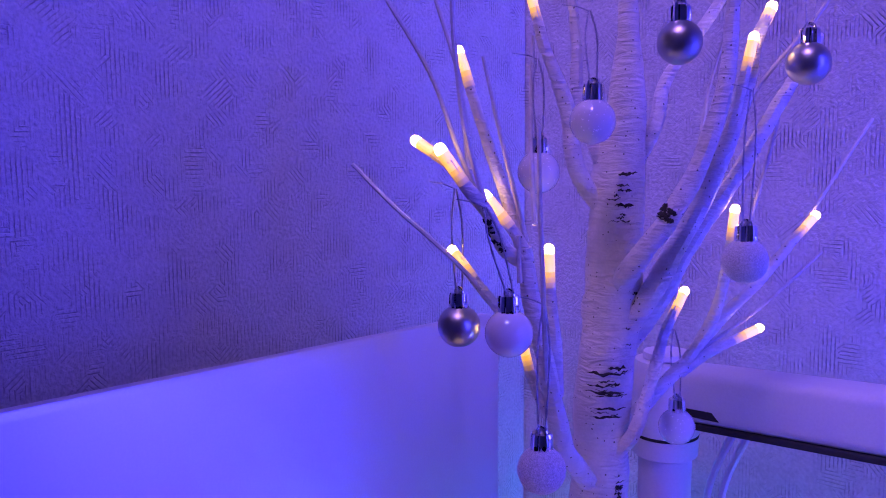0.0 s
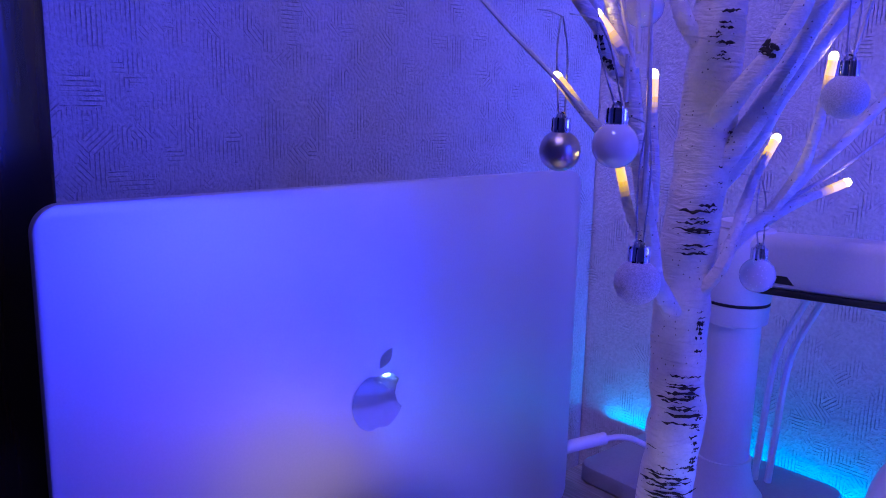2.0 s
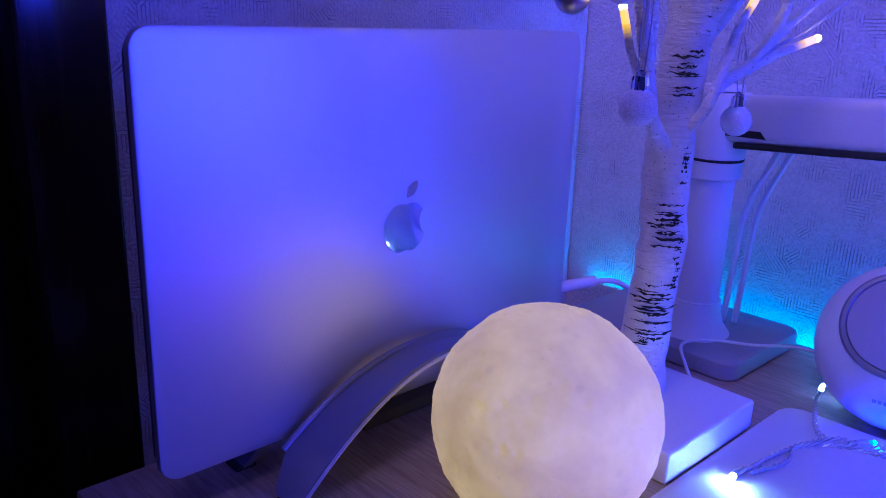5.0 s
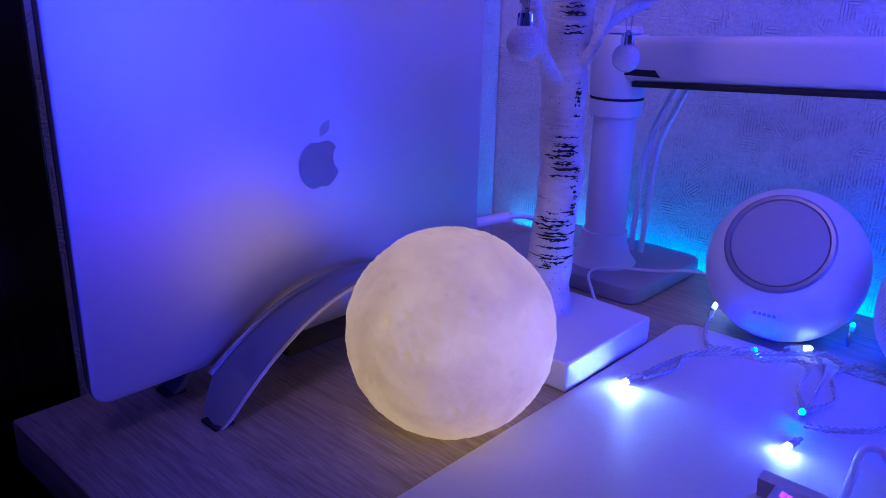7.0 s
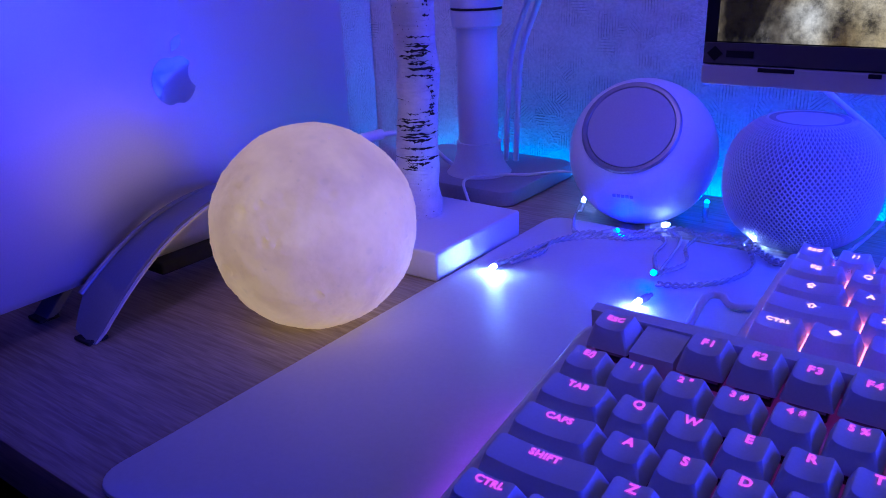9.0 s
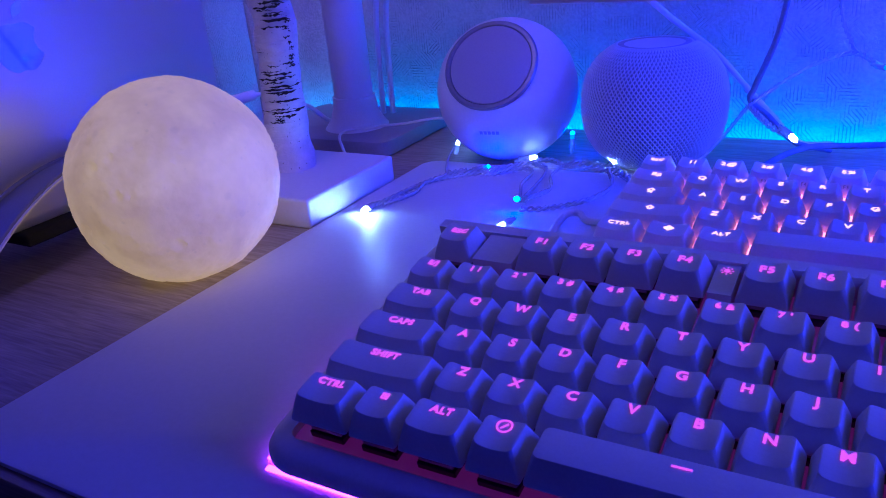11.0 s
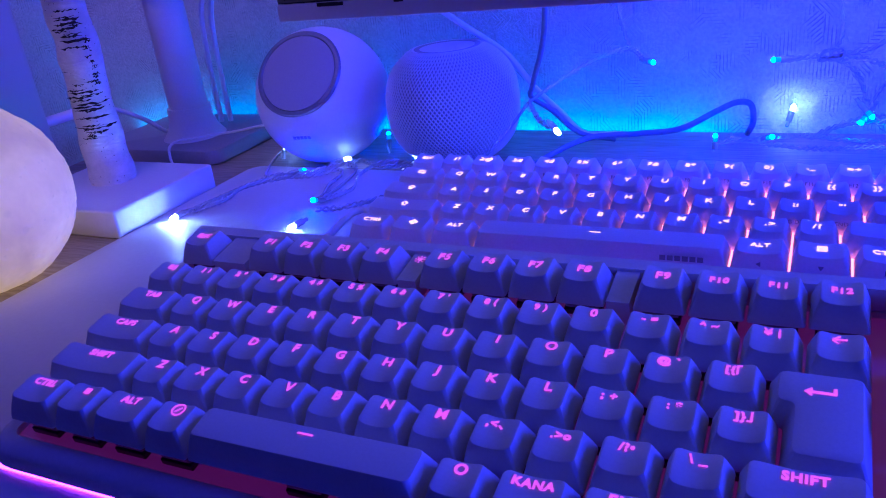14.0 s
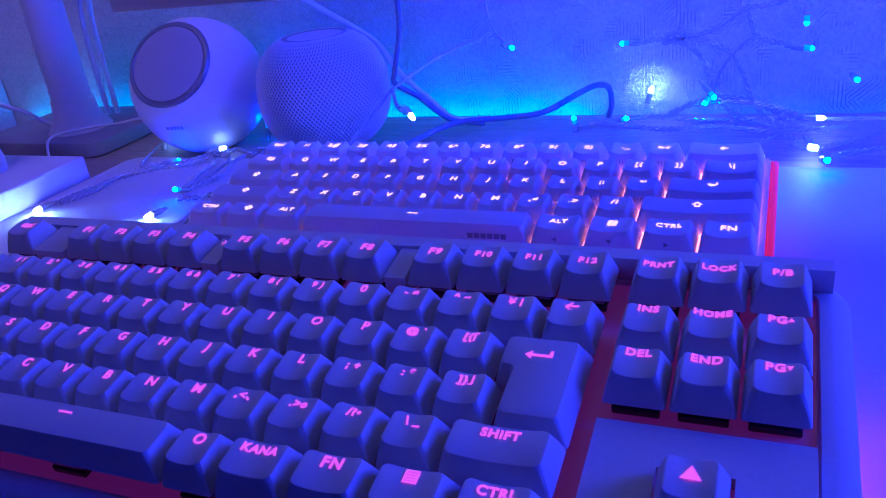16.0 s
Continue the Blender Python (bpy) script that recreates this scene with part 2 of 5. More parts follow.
def bullnose(x0, x1, y0, y1, r, rows, seg=6, bm=None):
    """A round-cornered slab whose rim follows rows of (inset, height), closed below and above."""
    bm = bm or bmesh.new()
    rings = [[bm.verts.new((x, y, z)) for x, y in rounded(x0 + i, x1 - i, y0 + i, y1 - i, max(r - i, 0.0008), seg)] for i, z in rows]
    n = len(rings[0])
    for a, b in zip(rings, rings[1:]):
        for k in range(n):
            bm.faces.new((a[k], a[(k + 1) % n], b[(k + 1) % n], b[k]))
    bm.faces.new(rings[0][::-1])
    bm.faces.new(rings[-1])
    return bm


def lathe(profile, n=48, bm=None):
    """A body of revolution about z from (radius, height) rows."""
    bm = bm or bmesh.new()
    rings = []
    for r, z in profile:
        if r < 1e-6:
            rings.append([bm.verts.new((0, 0, z))])
        else:
            rings.append([bm.verts.new((r * math.cos(2 * math.pi * k / n), r * math.sin(2 * math.pi * k / n), z)) for k in range(n)])
    for a, b in zip(rings, rings[1:]):
        for k in range(n):
            if len(a) == 1 and len(b) == 1:
                continue
            if len(a) == 1:
                bm.faces.new((a[0], b[(k + 1) % n], b[k]))
            elif len(b) == 1:
                bm.faces.new((a[k], a[(k + 1) % n], b[0]))
            else:
                bm.faces.new((a[k], a[(k + 1) % n], b[(k + 1) % n], b[k]))
    return bm


def glide(points, per=6):
    """A smooth line (Catmull-Rom) through the points."""
    p = [Vector(q) for q in points]
    p = [p[0] * 2 - p[1]] + p + [p[-1] * 2 - p[-2]]
    out = []
    for i in range(1, len(p) - 2):
        for k in range(per):
            t = k / per
            a, b, c, d = p[i - 1:i + 3]
            out.append(0.5 * (2 * b + (c - a) * t + (2 * a - 5 * b + 4 * c - d) * t * t + (3 * b - a - 3 * c + d) * t ** 3))
    out.append(p[-2])
    return out


def tube(line, radii, n=8, bm=None, caps=True, uneven=0.0, rough_seed=0):
    """A round rod along a line; radii is one number or one per point."""
    bm = bm or bmesh.new()
    if not hasattr(radii, "__len__"):
        radii = [radii] * len(line)
    up = Vector((0.13, 0.31, 0.94))
    rings = []
    for i, p in enumerate(line):
        d = (line[min(i + 1, len(line) - 1)] - line[max(i - 1, 0)]).normalized()
        side = d.cross(up)
        side = side.normalized() if side.length > 1e-4 else d.cross(Vector((1, 0, 0))).normalized()
        up = side.cross(d)
        ring = []
        for k in range(n):
            a = 2 * math.pi * k / n
            r = radii[i]
            if uneven:
                r *= 1 + uneven * noise.noise(Vector((p.x * 90 + math.cos(a) * 0.7 + rough_seed, p.y * 90 + math.sin(a) * 0.7, p.z * 70)))
            ring.append(bm.verts.new(p + (side * math.cos(a) + up * math.sin(a)) * r))
        rings.append(ring)
    for a, b in zip(rings, rings[1:]):
        for k in range(n):
            bm.faces.new((a[k], b[k], b[(k + 1) % n], a[(k + 1) % n]))
    if caps:
        bm.faces.new(rings[0])
        bm.faces.new(rings[-1][::-1])
    return bm


def ball(r, place=(0, 0, 0), sub=3, bm=None):
    bm = bm or bmesh.new()
    bmesh.ops.create_icosphere(bm, subdivisions=sub, radius=r, matrix=Matrix.Translation(place))
    return bm


def lettering(text, size, bold=0.0):
    """A mesh of flat letters, centred on the origin."""
    cu = bpy.data.curves.new("legend", "FONT")
    cu.body, cu.size, cu.align_x, cu.align_y = text, size, "CENTER", "CENTER"
    cu.offset, cu.extrude, cu.resolution_u, cu.space_character = bold, 0.00003, 3, 1.12
    ob = bpy.data.objects.new("legend", cu)
    scene.collection.objects.link(ob)
    bpy.context.view_layer.update()
    me = bpy.data.meshes.new_from_object(ob.evaluated_get(bpy.context.evaluated_depsgraph_get()))
    bpy.data.objects.remove(ob)
    bpy.data.curves.remove(cu)
    return me


# ---- the room ----
YW, XW = 0.462, -0.43
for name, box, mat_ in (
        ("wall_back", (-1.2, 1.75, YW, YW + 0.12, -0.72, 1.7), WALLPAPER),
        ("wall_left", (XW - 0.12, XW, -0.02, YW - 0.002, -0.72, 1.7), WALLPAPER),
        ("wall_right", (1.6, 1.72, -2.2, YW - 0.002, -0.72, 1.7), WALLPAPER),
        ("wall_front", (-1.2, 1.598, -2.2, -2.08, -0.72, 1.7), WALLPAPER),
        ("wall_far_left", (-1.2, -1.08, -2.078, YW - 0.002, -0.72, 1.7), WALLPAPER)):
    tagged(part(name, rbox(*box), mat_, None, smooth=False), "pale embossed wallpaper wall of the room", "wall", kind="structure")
tagged(part("floor", rbox(-1.2, 1.75, -2.2, 0.58, -0.80, -0.722), DARKWOOD, None, smooth=False), "dark wooden floor under the desk", "floor", kind="structure")
tagged(part("ceiling", rbox(-1.2, 1.75, -2.2, 0.58, 1.702, 1.8), WALLPAPER, None, smooth=False), "pale plain ceiling of the room", "ceiling", kind="structure")


def build_wardrobe():
    w = thing("wardrobe", pose(-0.44, 0.0, -0.72), "dark-stained wooden wardrobe standing beside the desk", "wardrobe")
    part("carcass", rbox(-0.62, -0.03, -1.3, -0.022, 0, 2.3, 0.004), DARKWOOD, w)
    part("side_post", rbox(-0.028, 0.012, -0.032, 0.018, 0, 2.3, 0.003), DARKWOOD, w)
    part("side_post", rbox(-0.028, 0.010, -0.118, -0.068, 0, 2.3, 0.003), DARKWOOD, w)
    for k in range(2):
        d = part("door", rbox(-0.028, -0.006, -0.70 - 0.56 * k, -0.125 - 0.58 * k, 0.05, 2.25, 0.004), DARKWOOD, w)
        part("handle", tube(glide([(-0.006, -0.66 + 0.02 * k, 0.9), (0.02, -0.66 + 0.02 * k, 0.92), (0.02, -0.66 + 0.02 * k, 1.08), (-0.006, -0.66 + 0.02 * k, 1.1)]), 0.004), ALU_DARK, d, "grey metal handle")


build_wardrobe()


def build_desk():
    d = thing("desk", pose(0, 0, 0), "brown wood-grain desk against the wall", "desk")
    part("desktop", rbox(-0.345, 1.25, -0.051, 0.445, -0.026, 0.0, 0.0015, 2), DESKWOOD, d, "brown wooden desktop with fine grain")
    for x in (-0.325, 1.21):
        part("side_panel", rbox(x - 0.012, x + 0.012, -0.03, 0.43, -0.722, -0.0262, 0.002), DARKWOOD, d)
    part("back_panel", rbox(-0.31, 1.19, 0.40, 0.415, -0.45, -0.0262, 0.002), DARKWOOD, d)


build_desk()
tagged(part("desk_mat", bullnose(-0.146, 0.70, -0.047, 0.33, 0.014, ((0.0012, 0.0002), (0.0, 0.0012), (0.0003, 0.0026), (0.0014, 0.0032))), MAT, None), "white leather-look desk mat on the desk", "desk mat")


# ---- laptop in its arched stand ----
def build_laptop():
    l = thing("laptop", pose(-0.29, 0.1205, 0.0205, 0, 0, 90), "closed silver aluminium laptop standing upright in a stand", "laptop")
    # local x along the lid, z up, -y towards the viewer's side
    w, h = 0.149, 0.2118
    for name, y0, y1, lab in (("lid", 0.0, 0.0055, "silver aluminium lid"), ("base", 0.0062, 0.0145, "silver aluminium base, shade put into its darker grey")):
        k = 0.002 if name == "base" else 0
        bm = slab(rounded(-w + k, w - k, k, h - k, 0.0105, 8), y0, y1, 0.0012 + k)
        bmesh.ops.rotate(bm, verts=bm.verts, cent=(0, 0, 0), matrix=Euler((radians(90), 0, 0)).to_matrix())
        bmesh.ops.translate(bm, verts=bm.verts, vec=(0, y0 + y1, 0))
        # base is the lid's metal in darker grey: its shadow is in the colour
        part(name, bm, ALU if name == "lid" else ALU_DARK, l, lab)
    bm = slab(rounded(-w + 0.002, w - 0.002, 0.002, h - 0.002, 0.009, 8), 0.0053, 0.0067)
    bmesh.ops.rotate(bm, verts=bm.verts, cent=(0, 0, 0), matrix=Euler((radians(90), 0, 0)).to_matrix())
    bmesh.ops.translate(bm, verts=bm.verts, vec=(0, 0.012, 0))
    part("screen_gasket", bm, RUBBER, l, "black rubber gap between lid and base")
    # mirror-like emblem: a plain round shape with a bite and a leaf
    bm = bmesh.new()
    pts = []
    for k in range(48):
        a = 2 * math.pi * k / 48
        r = 0.0135 * (1 + 0.05 * math.cos(2 * a)) - 0.0018 * math.exp(-((a - math.pi / 2) / 0.35) ** 2) - 0.0016 * math.exp(-((a - 1.5 * math.pi) / 0.25) ** 2)
        p = Vector((r * math.cos(a) * 0.98, r * math.sin(a) * 1.06))
        bite = Vector((0.0175, 0.0022))
        if (p - bite).length < 0.0085:
            p = bite + (p - bite).normalized() * 0.0085 if (p - bite).length > 1e-6 else p
        pts.append(p)
    for outline in (pts, [Vector((0.0005 + 0.0068 * s + sgn * 0.0023 * math.sin(math.pi * s) * 1.0, 0.0148 + 0.0085 * s - sgn * 0.0015 * math.sin(math.pi * s)))
                          for sgn, ss in ((1, np.linspace(0, 1, 9)), (-1, np.linspace(0.9, 0.1, 8))) for s in ss]):
        slab([tuple(p * 1.12) for p in outline], 0, 0.0004, 0, bm)
    bmesh.ops.rotate(bm, verts=bm.verts, cent=(0, 0, 0), matrix=Euler((radians(90), 0, 0)).to_matrix())
    bmesh.ops.translate(bm, verts=bm.verts, vec=(0.0005, -0.0001, 0.1040))
    part("emblem", bm, CHROME, l, "mirror-polished round emblem")


build_laptop()


def build_stand():
    s = thing("laptop_stand", pose(-0.283, 0.135, 0, 0, 0, 90), "arched grey aluminium laptop stand on the desk", "laptop stand")
    # a low arch along local x; the laptop stands between its two bands
    n, span, rise = 36, 0.1135, 0.0605

    def band(y0, y1, thick, taper, skin=0.0, lift=0.0):
        bm = bmesh.new()
        rows = []
        for k in range(n + 1):
            u = -1 + 2 * k / n
            z = rise * (1 - u * u)
            slope = Vector((2 * rise * u, span)).normalized()
            out = Vector((u * span, z + lift)) + slope * skin
            low = Vector((u * span, z + lift)) - slope * thick
            back = y1 if not taper else y1 - (y1 - y0) * 0.5 * max(0.0, 1 - z / 0.018)
            rear = out if not taper else Vector((out.x, min(out.y + 0.006, max(out.y - 0.006, 0.0550 * (1 - ((out.x + 0.006) / 0.115) ** 2)))))
            ring = ((out, y0 + 0.0008), (rear, back), (low, back), (low, y0), (out - slope * 0.0008, y0))
            rows.append([bm.verts.new((q.x, y, max(0.0004, q.y))) for q, y in ring])
        for a, b in zip(rows, rows[1:]):
            for k in range(5):
                bm.faces.new((a[k], b[k], b[(k + 1) % 5], a[(k + 1) % 5]))
        bm.faces.new(rows[0])
        bm.faces.new(rows[-1][::-1])
        bmesh.ops.recalc_face_normals(bm, faces=bm.faces)
        return bm

    part("arch", band(-0.027, 0.003, 0.0035, True), ALU_DARK, s, "broad grey aluminium arch")
    part("bright_edge", band(-0.0281, -0.0271, 0.0032, False, -0.0014), ALU, s, "bright bare edge of the arch")
    part("rear_arch", band(0.0235, 0.037, 0.005, False), ALU_DARK, s, "rear band behind the laptop")
    for y in (0.0012, 0.0255):
        line = [Vector((x, y, 0.0550 * (1 - ((x + 0.006) / 0.115) ** 2) + 0.0002)) for x in np.linspace(-0.100, 0.095, 30)]
        part("cradle_rail", tube(line, 0.0020, 10), ALU_DARK, s, "raised grey rail that holds the laptop")
    part("trough", rbox(-0.05, 0.05, -0.003, 0.0265, 0.012, 0.0202, 0.002), RUBBER, s, "dark padded trough under the laptop")
    for x in (-span + 0.004, span - 0.004):
        part("foot_pad", rbox(x - 0.006, x + 0.006, -0.0265, -0.012, 0.0, 0.0022, 0.0006), RUBBER, s)
        part("foot_pad", rbox(x - 0.006, x + 0.006, 0.0235, 0.037, 0.0, 0.0022, 0.0006), RUBBER, s)


build_stand()


# ---- moon lamp ----
def build_moon():
    m = thing("moon_lamp", pose(-0.1795, 0.1190, 0.0), "glowing warm-white moon lamp with craters on the desk", "lamp")
    bm = ball(0.056, sub=6)
    rng = random.Random(4)
    craters = []
    for k in range(220):
        d = Vector((rng.gauss(0, 1), rng.gauss(0, 1), rng.gauss(0, 1))).normalized()
        craters.append((d, rng.choice((0.025, 0.03, 0.03, 0.035, 0.04, 0.05, 0.06, 0.1, 0.2)) * rng.uniform(0.7, 1.2)))
    for v in bm.verts:
        d = v.co.normalized()
        h = 0.0009 * noise.fractal(d * 2.6, 1.0, 2.0, 5) + 0.00035 * noise.fractal(d * 14, 1.0, 2.0, 3)
        for c, s in craters:
            a = (d - c).length / s
            if a < 1.5:
                h += (s * 0.022 if s < 0.07 else 0.0004) * ((-1 + a * a) if a < 1 else 0.35 * math.exp(-((a - 1.1) / 0.18) ** 2))
        v.co = d * (0.0562 + h)
        v.co.z = max(v.co.z, -0.0512)
    globe = part("globe", bm, MOON, m, "warm glowing cratered globe")
    globe.location = (0, 0, 0.0524)
    part("base_ring", lathe([(0, 0), (0.012, 0), (0.0125, 0.0012), (0, 0.0014)], 32), WHITE, m)


def moon_material():
    m = material("glowing_moon_shell", (0.52, 0.48, 0.40), 0.6, 0, 35, 0.12, 0.6, 0.0012, 6)
    nt = m.node_tree
    tc = nt.nodes.new("ShaderNodeTexCoord")
    n = nt.nodes.new("ShaderNodeTexNoise")
    n.inputs["Scale"].default_value, n.inputs["Detail"].default_value, n.inputs["Distortion"].default_value = 30, 8, 0.9
    nt.links.new(tc.outputs["Object"], n.inputs["Vector"])
    r = nt.nodes.new("ShaderNodeValToRGB")
    e = r.color_ramp.elements
    e[0].position, e[1].position = 0.33, 0.66
    e[0].color, e[1].color = (0.76, 0.48, 0.22, 1), (1.0, 0.68, 0.36, 1)
    nt.links.new(n.outputs["Fac"], r.inputs[0])
    # shade of small pits put into the emission colour, which drowns the relief
    shade = r.outputs[0]
    for scale, size, depth in ((60, 0.16, 0.86), (130, 0.14, 0.84)):
        v = nt.nodes.new("ShaderNodeTexVoronoi")
        v.inputs["Scale"].default_value = scale
        pit = nt.nodes.new("ShaderNodeMapRange")
        pit.inputs["From Min"].default_value, pit.inputs["From Max"].default_value = size * 0.5, size
        pit.inputs["To Min"].default_value, pit.inputs["To Max"].default_value = depth, 1.0
        dim = nt.nodes.new("ShaderNodeHueSaturation")
        nt.links.new(tc.outputs["Object"], v.inputs["Vector"])
        nt.links.new(v.outputs["Distance"], pit.inputs["Value"])
        nt.links.new(pit.outputs[0], dim.inputs["Value"])
        nt.links.new(shade, dim.inputs["Color"])
        shade = dim.outputs[0]
    nt.links.new(shade, bsdf(m).inputs["Emission Color"])
    bsdf(m).inputs["Emission Strength"].default_value = 0.43
    return m


MOON = moon_material()
build_moon()


# ---- monitor arm ----
def build_arm():
    a = thing("monitor_mount", pose(-0.242, 0.374, 0), "white monitor arm with a heavy base on the desk", "monitor mount")
    part("base_plate", bullnose(-0.09, 0.056, -0.043, 0.070, 0.012, ((0.0015, 0.0), (0.0, 0.0015), (0.0, 0.0100), (0.0009, 0.0124), (0.0028, 0.0135))), MOUNTBASE, a, "grey painted base plate")
    part("collar", lathe([(0.0, 0.0135), (0.0275, 0.0135), (0.0255, 0.016), (0.0215, 0.022), (0.019, 0.03), (0.0182, 0.04), (0, 0.04)], 40), ARM, a)
    part("post", lathe([(0, 0.038), (0.0165, 0.038), (0.0165, 0.146), (0, 0.146)], 40), ARM, a, "white round post")
    part("swivel_ring", lathe([(0.0165, 0.146), (0.0205, 0.146), (0.0205, 0.1475), (0.0165, 0.1475)], 40), RUBBER, a, "dark gap of the swivel")
    part("lower_swivel", lathe([(0.0165, 0.132), (0.020, 0.134), (0.0205, 0.1458), (0.0165, 0.1459)], 40), ARM, a)
    part("swivel", lathe([(0, 0.148), (0.0205, 0.148), (0.021, 0.150), (0.021, 0.19), (0.0195, 0.194), (0, 0.195)], 40), ARM, a)
    part("swivel_cap", lathe([(0, 0.1952), (0.015, 0.1952), (0.0145, 0.199), (0, 0.1995)], 40), ARM, a)
    bm = rbox(0.0, 0.36, -0.016, 0.016, 0.160, 0.192, 0.006, 4)
    bmesh.ops.rotate(bm, verts=bm.verts, cent=(0, 0, 0.16), matrix=Euler((0, radians(-3.5), 0)).to_matrix())
    arm = part("upper_arm", bm, ARM, a, "long white box-section arm")
    bm = slab([(0.014, 0.166), (0.043, 0.1668), (0.0385, 0.1715), (0.014, 0.1705)], 0, 0.001)
    bmesh.ops.rotate(bm, verts=bm.verts, cent=(0, 0, 0), matrix=Euler((radians(90), 0, 0)).to_matrix())
    bmesh.ops.translate(bm, verts=bm.verts, vec=(0, -0.0155, 0))
    part("slot", bm, BLACK, arm, "dark slot in the arm")
    bm = rbox(0.02, 0.358, -0.0155, 0.0125, 0.1565, 0.1605, 0.001)
    bmesh.ops.rotate(bm, verts=bm.verts, cent=(0, 0, 0.16), matrix=Euler((0, radians(-3.5), 0)).to_matrix())
    part("lower_cover", bm, RUBBER, arm, "dark grey underside cover")
    part("mount_joint", lathe([(0, 0.15), (0.02, 0.15), (0.02, 0.226), (0, 0.226)], 32), ARM, a).location = (0.36, -0.02, 0.0)
    part("mount_head", rbox(0.335, 0.385, -0.125, -0.03, 0.17, 0.226, 0.006), ARM, a)
    for k, (x, y) in enumerate(((0.012, 0.014), (0.02, 0.017))):
        part("arm_cable", tube(glide([(x + 0.03, y, 0.1585), (x + 0.022, y + 0.004, 0.145), (x + 0.009, y + 0.004, 0.11), (x + 0.004, y + 0.006, 0.06), (x, y + 0.01, 0.019)]), 0.0024), WHITE, a, "white cable along the post")


build_arm()


# ---- monitor ----
def screen_material():
    m = bpy.data.materials.new("lit_photo_screen")
    m.use_nodes = True
    nt = m.node_tree
    b = bsdf(m)
    b.inputs["Base Color"].default_value = (0.01, 0.01, 0.01, 1)
    b.inputs["Roughness"].default_value = 0.25
    tc = nt.nodes.new("ShaderNodeTexCoord")
    mp = nt.nodes.new("ShaderNodeMapping")
    mp.inputs["Rotation"].default_value = (0, radians(35), 0)
    mp.inputs["Scale"].default_value = (1, 1, 0.6)
    n1 = nt.nodes.new("ShaderNodeTexNoise")
    n1.inputs["Scale"].default_value, n1.inputs["Detail"].default_value, n1.inputs["Distortion"].default_value = 22, 12, 0.5
    r1 = nt.nodes.new("ShaderNodeValToRGB")
    e = r1.color_ramp.elements
    e[0].position, e[0].color = 0.42, (0.012, 0.008, 0.004, 1)
    e[1].position, e[1].color = 0.66, (0.85, 0.72, 0.50, 1)
    for p, c in ((0.48, (0.12, 0.08, 0.035, 1)), (0.55, (0.42, 0.33, 0.19, 1))):
        q = e.new(p)
        q.color = c
    nt.links.new(tc.outputs["Object"], mp.inputs["Vector"])
    nt.links.new(mp.outputs[0], n1.inputs["Vector"])
    nt.links.new(n1.outputs["Fac"], r1.inputs[0])
    n2 = nt.nodes.new("ShaderNodeTexNoise")
    n2.inputs["Scale"].default_value, n2.inputs["Detail"].default_value, n2.inputs["Roughness"].default_value = 95, 8, 0.75
    r2 = nt.nodes.new("ShaderNodeMapRange")
    r2.inputs["From Min"].default_value, r2.inputs["From Max"].default_value = 0.36, 0.62
    r2.inputs["To Min"].default_value, r2.inputs["To Max"].default_value = 0.12, 1.15
    n3 = nt.nodes.new("ShaderNodeTexNoise")
    n3.inputs["Scale"].default_value, n3.inputs["Detail"].default_value = 14, 3
    hue = nt.nodes.new("ShaderNodeHueSaturation")
    sat = nt.nodes.new("ShaderNodeMapRange")
    sat.inputs["From Min"].default_value, sat.inputs["From Max"].default_value = 0.4, 0.6
    sat.inputs["To Min"].default_value, sat.inputs["To Max"].default_value = 0.25, 1.2
    for nn in (n2, n3):
        nt.links.new(tc.outputs["Object"], nn.inputs["Vector"])
    nt.links.new(n2.outputs["Fac"], r2.inputs["Value"])
    nt.links.new(n3.outputs["Fac"], sat.inputs["Value"])
    nt.links.new(r1.outputs[0], hue.inputs["Color"])
    nt.links.new(r2.outputs[0], hue.inputs["Value"])
    nt.links.new(sat.outputs[0], hue.inputs["Saturation"])
    nt.links.new(hue.outputs[0], b.inputs["Emission Color"])
    b.inputs["Emission Strength"].default_value = 1.1
    return m


